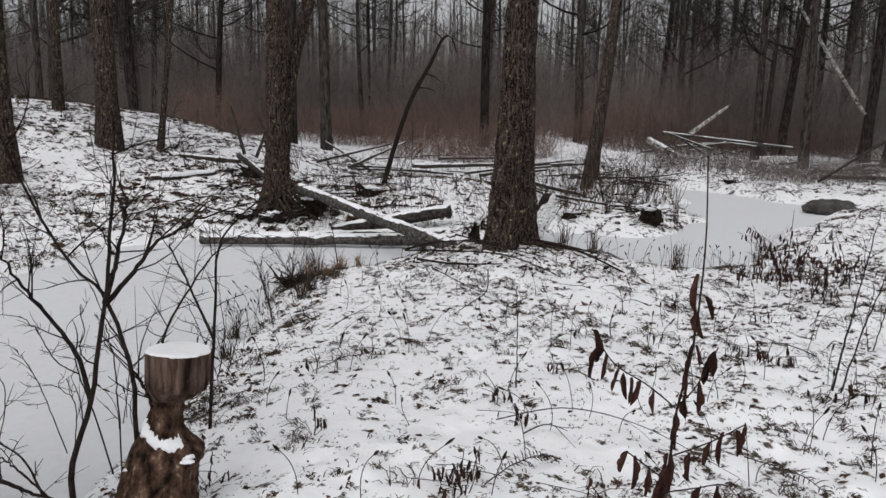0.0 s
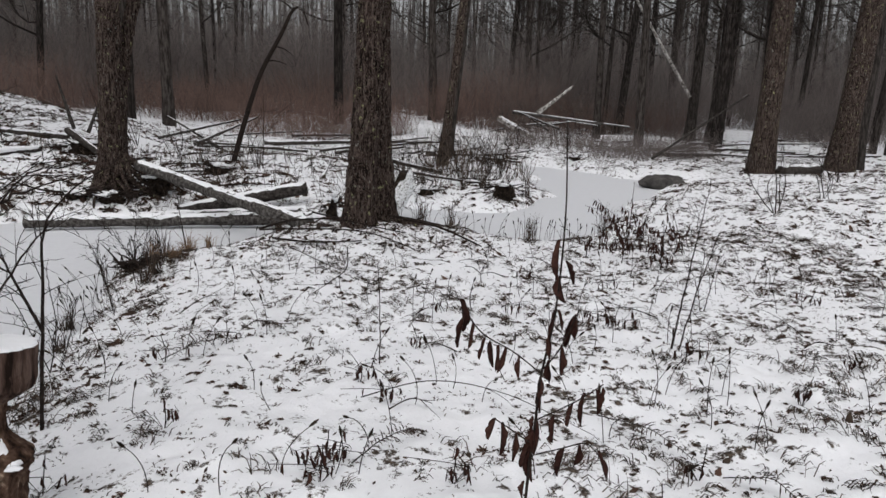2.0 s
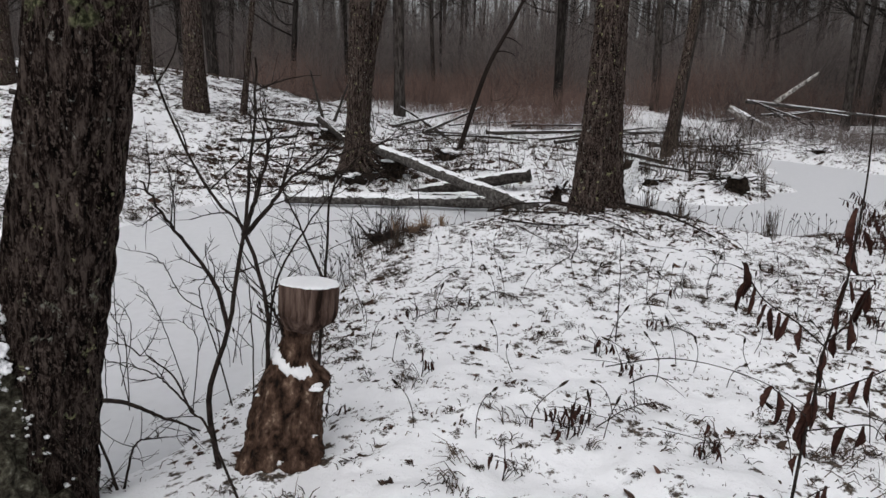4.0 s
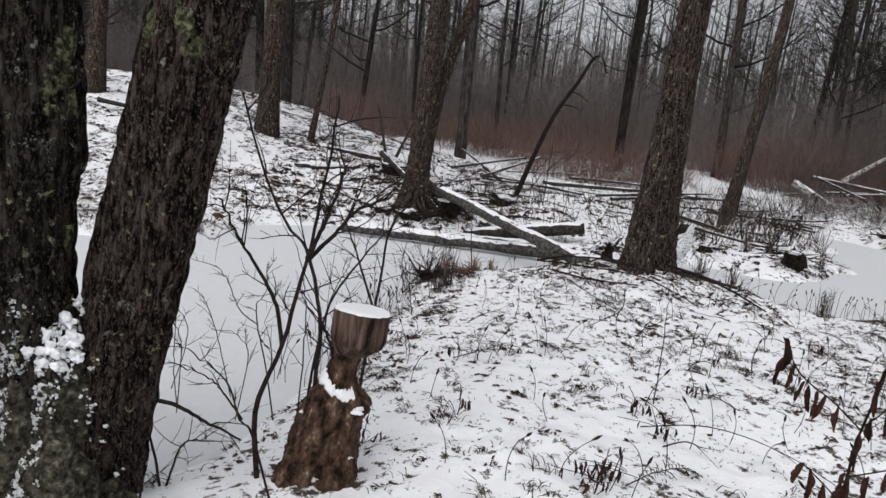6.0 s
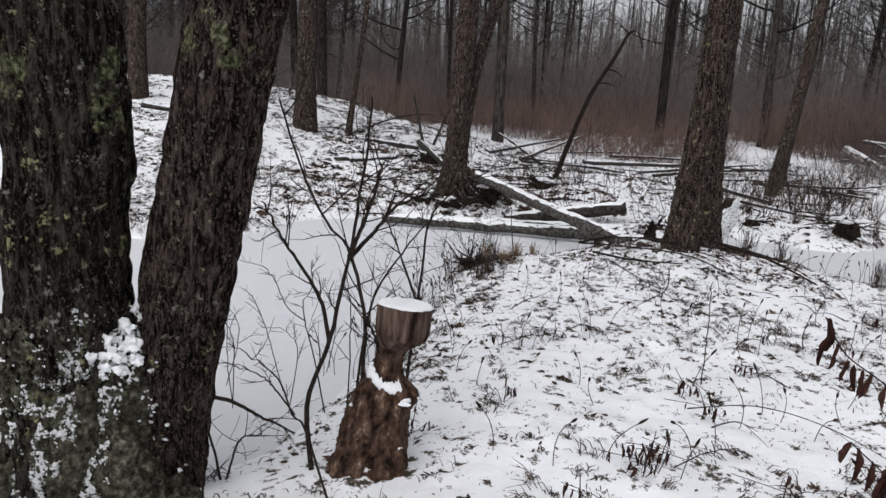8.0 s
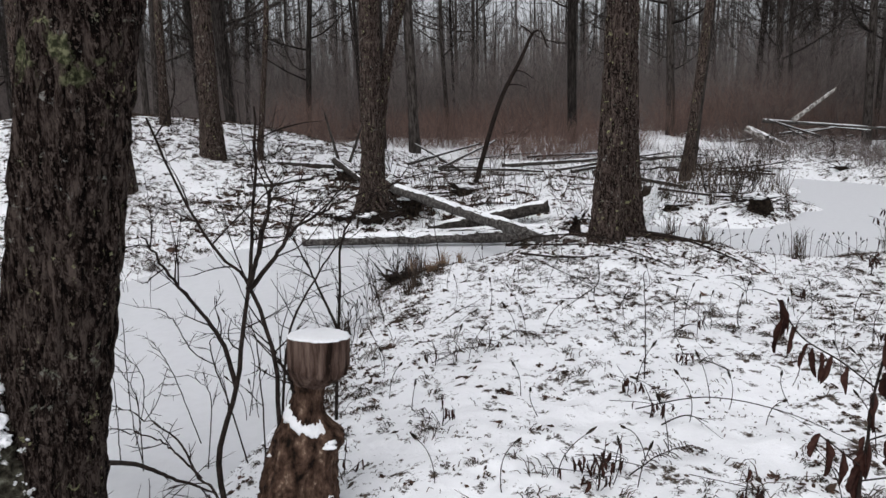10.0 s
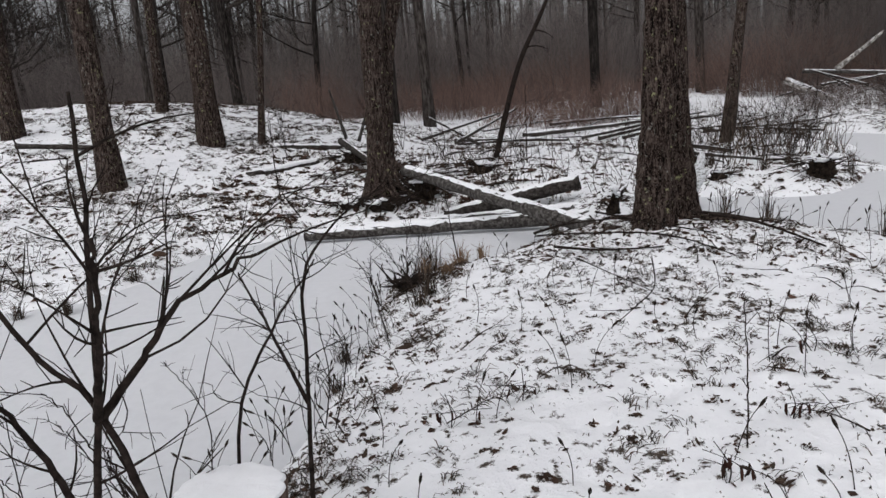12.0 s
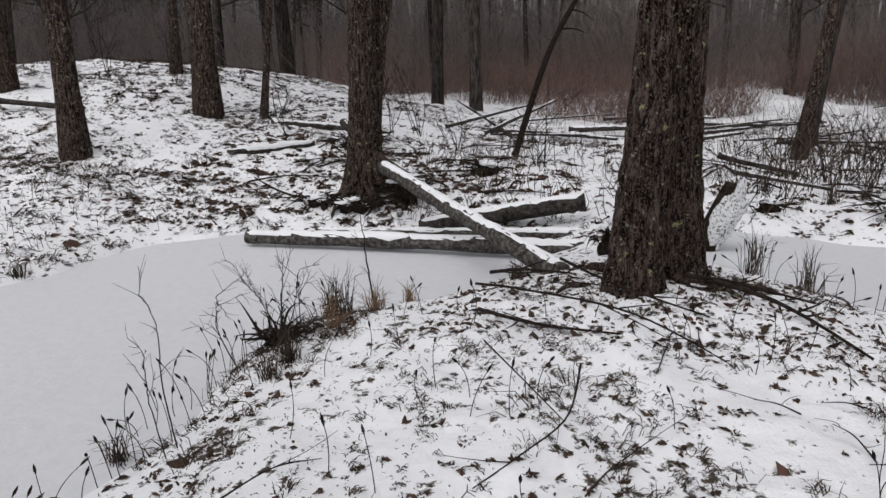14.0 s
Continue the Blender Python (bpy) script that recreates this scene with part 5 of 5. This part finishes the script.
for k, (x, y, n, h) in enumerate([(-1.13, 6.32, 45, 0.16), (-1.1, 6.85, 60, 0.26), (-1.4, 6.85, 36, 0.26), (-0.95, 7.1, 36, 0.2), (-1.25, 5.75, 40, 0.25), (-1.2, 5.9, 60, 0.24), (-4.5, 6.3, 60, 0.25), (-4.9, 6.2, 50, 0.22), (-4.45, 7.2, 50, 0.2), (-1.6, 5.1, 40, 0.2), (-1.5, 4.6, 40, 0.16), (-0.3, 7.6, 80, 0.18)]):
    tuft((x, y), n, h, 0.1, "tuft of tan dry grass on the pond bank" if k < 4 else "tuft of dull dry grass on the pond bank", 200 + k, TAN_GRASS if k < 4 else DULL_GRASS)
for k, (x, y) in enumerate([(-1.35, 6.9), (-1.45, 6.95), (1.3, 8.1), (1.6, 7.7), (3.3, 7.4), (2.3, 7.0), (2.4, 10.9), (2.8, 11.2), (3.2, 11.1), (3.5, 11.0), (1.8, 11.3)]):
    tuft((x, y), 40, 0.42, 0.14, "dark dead sedge clump by the ice", 240 + k, DULL_GRASS, "sedge_clump")


# ---- sticks on the snow ----
def stick(points, r, label, seed, forks=2):
    g = np.random.default_rng(seed)
    p = np.array([(x, y, max(gz(x, y), WATER) + dz) for x, y, dz in points])
    ob = thing("fallen_stick", tuple(p[0]), label, "stick", "sticks on the snow")
    l = spline(p - p[0], 20)
    s = Shape()
    s.tube(l, np.linspace(r, r * 0.4, 20), 7)
    part("stem", s, TWIG, ob)
    if forks:
        for k in range(forks):
            t = Shape()
            i = int(g.integers(6, 18))
            e = l[i] + np.array([g.normal(0, 0.18), g.normal(0, 0.18), g.uniform(0.0, 0.06)])
            t.tube(bezier(l[i], (l[i] + e) / 2 + g.normal(0, 0.02, 3), e, 5), np.linspace(r * 0.5, r * 0.2, 5), 5)
            part("twig", t, TWIG, ob)
    return ob


stick([(0.95, 7.0, 0.06), (1.2, 6.85, 0.05), (1.4, 6.7, 0.04), (1.63, 6.4, 0.015)], 0.016, "dark stick reaching from the root mound", 1)
stick([(0.8, 6.95, 0.08), (1.1, 7.05, 0.06), (1.5, 7.05, 0.05)], 0.014, "dark stick by the root mound", 2)
stick([(-0.3, 6.4, 0.05), (0.05, 6.28, 0.03), (0.47, 6.15, 0.02)], 0.012, "brown stick lying in front of a tree", 3, 3)
stick([(-0.14, 5.86, 0.1), (0.1, 5.6, 0.04), (0.3, 5.36, 0.015)], 0.0045, "thin bent twig on the snow", 4)
stick([(0.33, 5.62, 0.14), (0.31, 5.35, 0.05), (0.18, 5.08, 0.02), (0.05, 4.88, 0.015)], 0.005, "curved twig lying on the snow", 5, 1)
stick([(-0.45, 6.95, 0.08), (-0.1, 6.75, 0.05), (0.5, 6.35, 0.04), (0.95, 6.1, 0.02)], 0.009, "long thin stick below the root mound", 6, 4)
stick([(0.05, 7.15, 0.12), (0.4, 6.75, 0.07), (0.9, 6.5, 0.03)], 0.01, "dark stick among roots and leaves", 7, 4)
stick([(-0.5, 7.6, 0.1), (-0.2, 7.2, 0.1), (0.15, 6.9, 0.1)], 0.014, "reddish stick on the mound", 8, 3)
stick([(0.25, 2.75, 0.16), (0.55, 2.85, 0.2), (0.85, 2.75, 0.15), (1.2, 2.6, 0.03)], 0.003, "thin arched stem over the snow", 9, 2)
stick([(-2.6, 10.0, 0.1), (-3.3, 9.9, 0.08), (-4.0, 10.2, 0.1)], 0.02, "dark branch on the far bank", 11, 5)
g = np.random.default_rng(99)
for k in range(60):
    x, y = (g.uniform(-1.0, 4.5), g.uniform(2.5, 7.2)) if k < 24 else ((g.uniform(-6.5, -1.0), g.uniform(9.9, 13.5)) if k < 46 else (g.uniform(0.9, 3.6), g.uniform(10.8, 13.5)))
    a, ln = g.uniform(0, 3.14), g.uniform(0.15, 0.4) * (1 if k < 24 else 2.6)
    stick([(x, y, 0.02), (x + 0.5 * ln * math.cos(a), y + 0.5 * ln * math.sin(a), 0.04), (x + ln * math.cos(a), y + ln * math.sin(a), 0.015)], 0.004 if k < 24 else 0.012, "small twig lying on the snow" if k < 24 else "dark branch lying on the snowy bank", 300 + k, 2)


# ---- uncountable litter: grass poking through the snow, and fallen leaves ----
def grass(name, n_tufts, xs, ys, per, length, rad, label, seed, thresh=0.45):
    g = np.random.default_rng(seed)
    x, y = g.uniform(*xs, n_tufts * 4), g.uniform(*ys, n_tufts * 4)
    dens = 0.6 * vnoise(x * 0.9, y * 0.9, 0, seed) + 0.4 * vnoise(x * 3.2, y * 3.2, 0, seed + 1)
    dens += 0.25 * np.exp(-((x - 0.6) ** 2 + (y - 6.9) ** 2) / 1.0)
    dens -= 0.14 * ((x > -2.5) & (y > 11.3) & (x < 5)) + 0.16 * np.exp(-((x + 0.3) ** 2 + (y - 2.3) ** 2) / 0.8)
    land = np.minimum(shore(x, y, POND_WEST), shore(x, y, POND_EAST)) > 0.03
    ok = land & (dens > thresh + g.uniform(-0.2, 0.2, len(x)))
    x, y = x[ok][:n_tufts], y[ok][:n_tufts]
    n = len(x) * per
    size = np.repeat(g.lognormal(0, 0.45, len(x)), per)
    cx, cy = np.repeat(x, per) + g.normal(0, 0.02, n) * size, np.repeat(y, per) + g.normal(0, 0.02, n) * size
    turn = np.repeat(g.uniform(0, 6.283, len(x)), per) + g.normal(0, 0.9, n)
    ln = length * g.uniform(0.4, 1.2, n) * size
    z = height(cx, cy)
    rise = g.uniform(0.1, 0.75, n) * ln
    dx, dy = np.cos(turn) * ln, np.sin(turn) * ln
    p0 = np.stack([cx, cy, z - 0.006], -1)
    p1 = np.stack([cx + dx * 0.4, cy + dy * 0.4, z + rise * 0.8], -1)
    p2 = np.stack([cx + dx, cy + dy, z + rise * g.uniform(0.1, 1.1, n)], -1)
    s = Shape()
    s.tubes(np.stack([p0, p1, p2], 1), np.array([[1, 0.8, 0.3]]) * (rad * g.uniform(0.6, 1.3, (n, 1))), 3, False)
    return tagged(new(name, s.build(name, DULL_GRASS)), label, "grass", kind="stuff")


def leaf_litter(name, n, xs, ys, size, label, seed, thresh=0.45, heap=1):
    g = np.random.default_rng(seed)
    x, y = g.uniform(*xs, n * 4), g.uniform(*ys, n * 4)
    dens = 0.55 * vnoise(x * 1.3, y * 1.3, 0, seed) + 0.45 * vnoise(x * 4, y * 4, 0, seed + 1) + 0.4 * np.exp(-((x - 0.6) ** 2 + (y - 6.9) ** 2) / 0.9)
    dens -= 0.14 * ((x > -2.5) & (y > 11.3) & (x < 5)) + 0.16 * np.exp(-((x + 0.3) ** 2 + (y - 2.3) ** 2) / 0.8)
    land = np.minimum(shore(x, y, POND_WEST), shore(x, y, POND_EAST)) > 0.02
    ok = land & (dens > thresh + g.uniform(-0.15, 0.15, len(x)))
    x, y = np.repeat(x[ok][:n], heap), np.repeat(y[ok][:n], heap)
    n = len(x)
    if heap > 1:
        own = np.repeat(g.lognormal(0, 0.5, n // heap), heap)
        x, y = x + g.normal(0, size * 1.3, n) * own, y + g.normal(0, size * 1.1, n) * own
    a, sz = g.uniform(0, 6.283, n), size * g.lognormal(0, 0.4, n)
    z = height(x, y) + 0.004
    d = np.stack([np.cos(a), np.sin(a), g.normal(0, 0.35, n)], -1) * sz[:, None]
    w = np.stack([-np.sin(a), np.cos(a), g.normal(0, 0.35, n)], -1) * (sz * g.uniform(0.25, 0.6, n))[:, None]
    c = np.stack([x, y, z], -1)
    up = np.zeros((n, 3))
    up[:, 2] = sz * g.uniform(0.1, 0.4, n)
    co = np.stack([c - d, c - d * 0.2 + w, c - d * 0.1 + up, c - d * 0.2 - w, c + d, c + d * 0.5 + w * 0.7, c + d * 0.5 - w * 0.7], 1)
    f = np.array([[0, 3, 2], [0, 2, 1], [2, 3, 6], [2, 6, 4], [2, 4, 5], [2, 5, 1]])
    s = Shape()
    s.add(co, (f[None] + (np.arange(n) * 7)[:, None, None]).reshape(-1, 3))
    return tagged(new(name, s.build(name, LITTER, False)), label, "leaf litter", kind="stuff")


grass("winter_grass", 1500, (-1.6, 5.5), (1.4, 7.6), 20, 0.04, 0.0023, "bent dull grass poking through thin snow", 51, 0.52)
grass("fine_grass", 3600, (-1.6, 5.5), (1.2, 7.6), 3, 0.02, 0.0024, "short flecks of grass in the snow", 53, 0.35)
grass("bank_grass", 5200, (-14, 4.5), (8.8, 19.5), 11, 0.05, 0.0038, "dark grass tussocks on the snowy far bank", 55, 0.53)
grass("shore_grass", 2600, (4.0, 15.0), (4.5, 20.0), 8, 0.06, 0.0035, "dull grass on the snowy shore", 57, 0.4)
leaf_litter("fallen_leaves", 900, (-1.6, 5.5), (1.4, 8.0), 0.011, "small dead leaves scattered on the snow", 61)
leaf_litter("bank_litter", 2600, (-14, 4.5), (8.8, 19.5), 0.026, "dark litter showing through snow on the bank", 63, 0.51, 8)
leaf_litter("shore_litter", 2000, (4, 17), (4.5, 22.5), 0.026, "dark litter showing through snow on the shore", 65, 0.42, 7)
leaf_litter("pond_side_litter", 900, (-7.5, -3.6), (6.0, 10.2), 0.028, "dark litter and stems along the pond's far edge", 69, 0.4)
grass("pond_side_grass", 900, (-7.5, -3.6), (6.0, 10.2), 8, 0.07, 0.0035, "dull grass along the pond's far edge", 71, 0.42)
leaf_litter("leaf_clumps", 1000, (-1.5, 5.5), (1.6, 7.8), 0.0085, "dark clumps of crumpled leaves in the snow", 73, 0.46, 18)
leaf_litter("bank_tussocks", 200, (-5.2, -0.3), (9.3, 12.4), 0.03, "dark sodden tussocks breaking through the snow", 79, 0.45, 24)
leaf_litter("bank_edge_litter", 90, (-1.75, -1.0), (3.4, 6.8), 0.016, "dark leaves and stems along the pond bank", 75, 0.4, 5)
grass("bank_edge_grass", 190, (-1.7, -1.0), (3.4, 6.8), 9, 0.06, 0.0024, "dull grass along the pond bank", 77, 0.42)
leaf_litter("leaf_heap", 6, (-1.77, -1.66), (1.48, 1.58), 0.017, "brown leaf heap at a tree's foot", 81, 0.0, 30)
leaf_litter("mound_litter", 1500, (-0.6, 1.8), (6.1, 7.9), 0.017, "brown leaves and bark bits round tree roots", 67, 0.3)
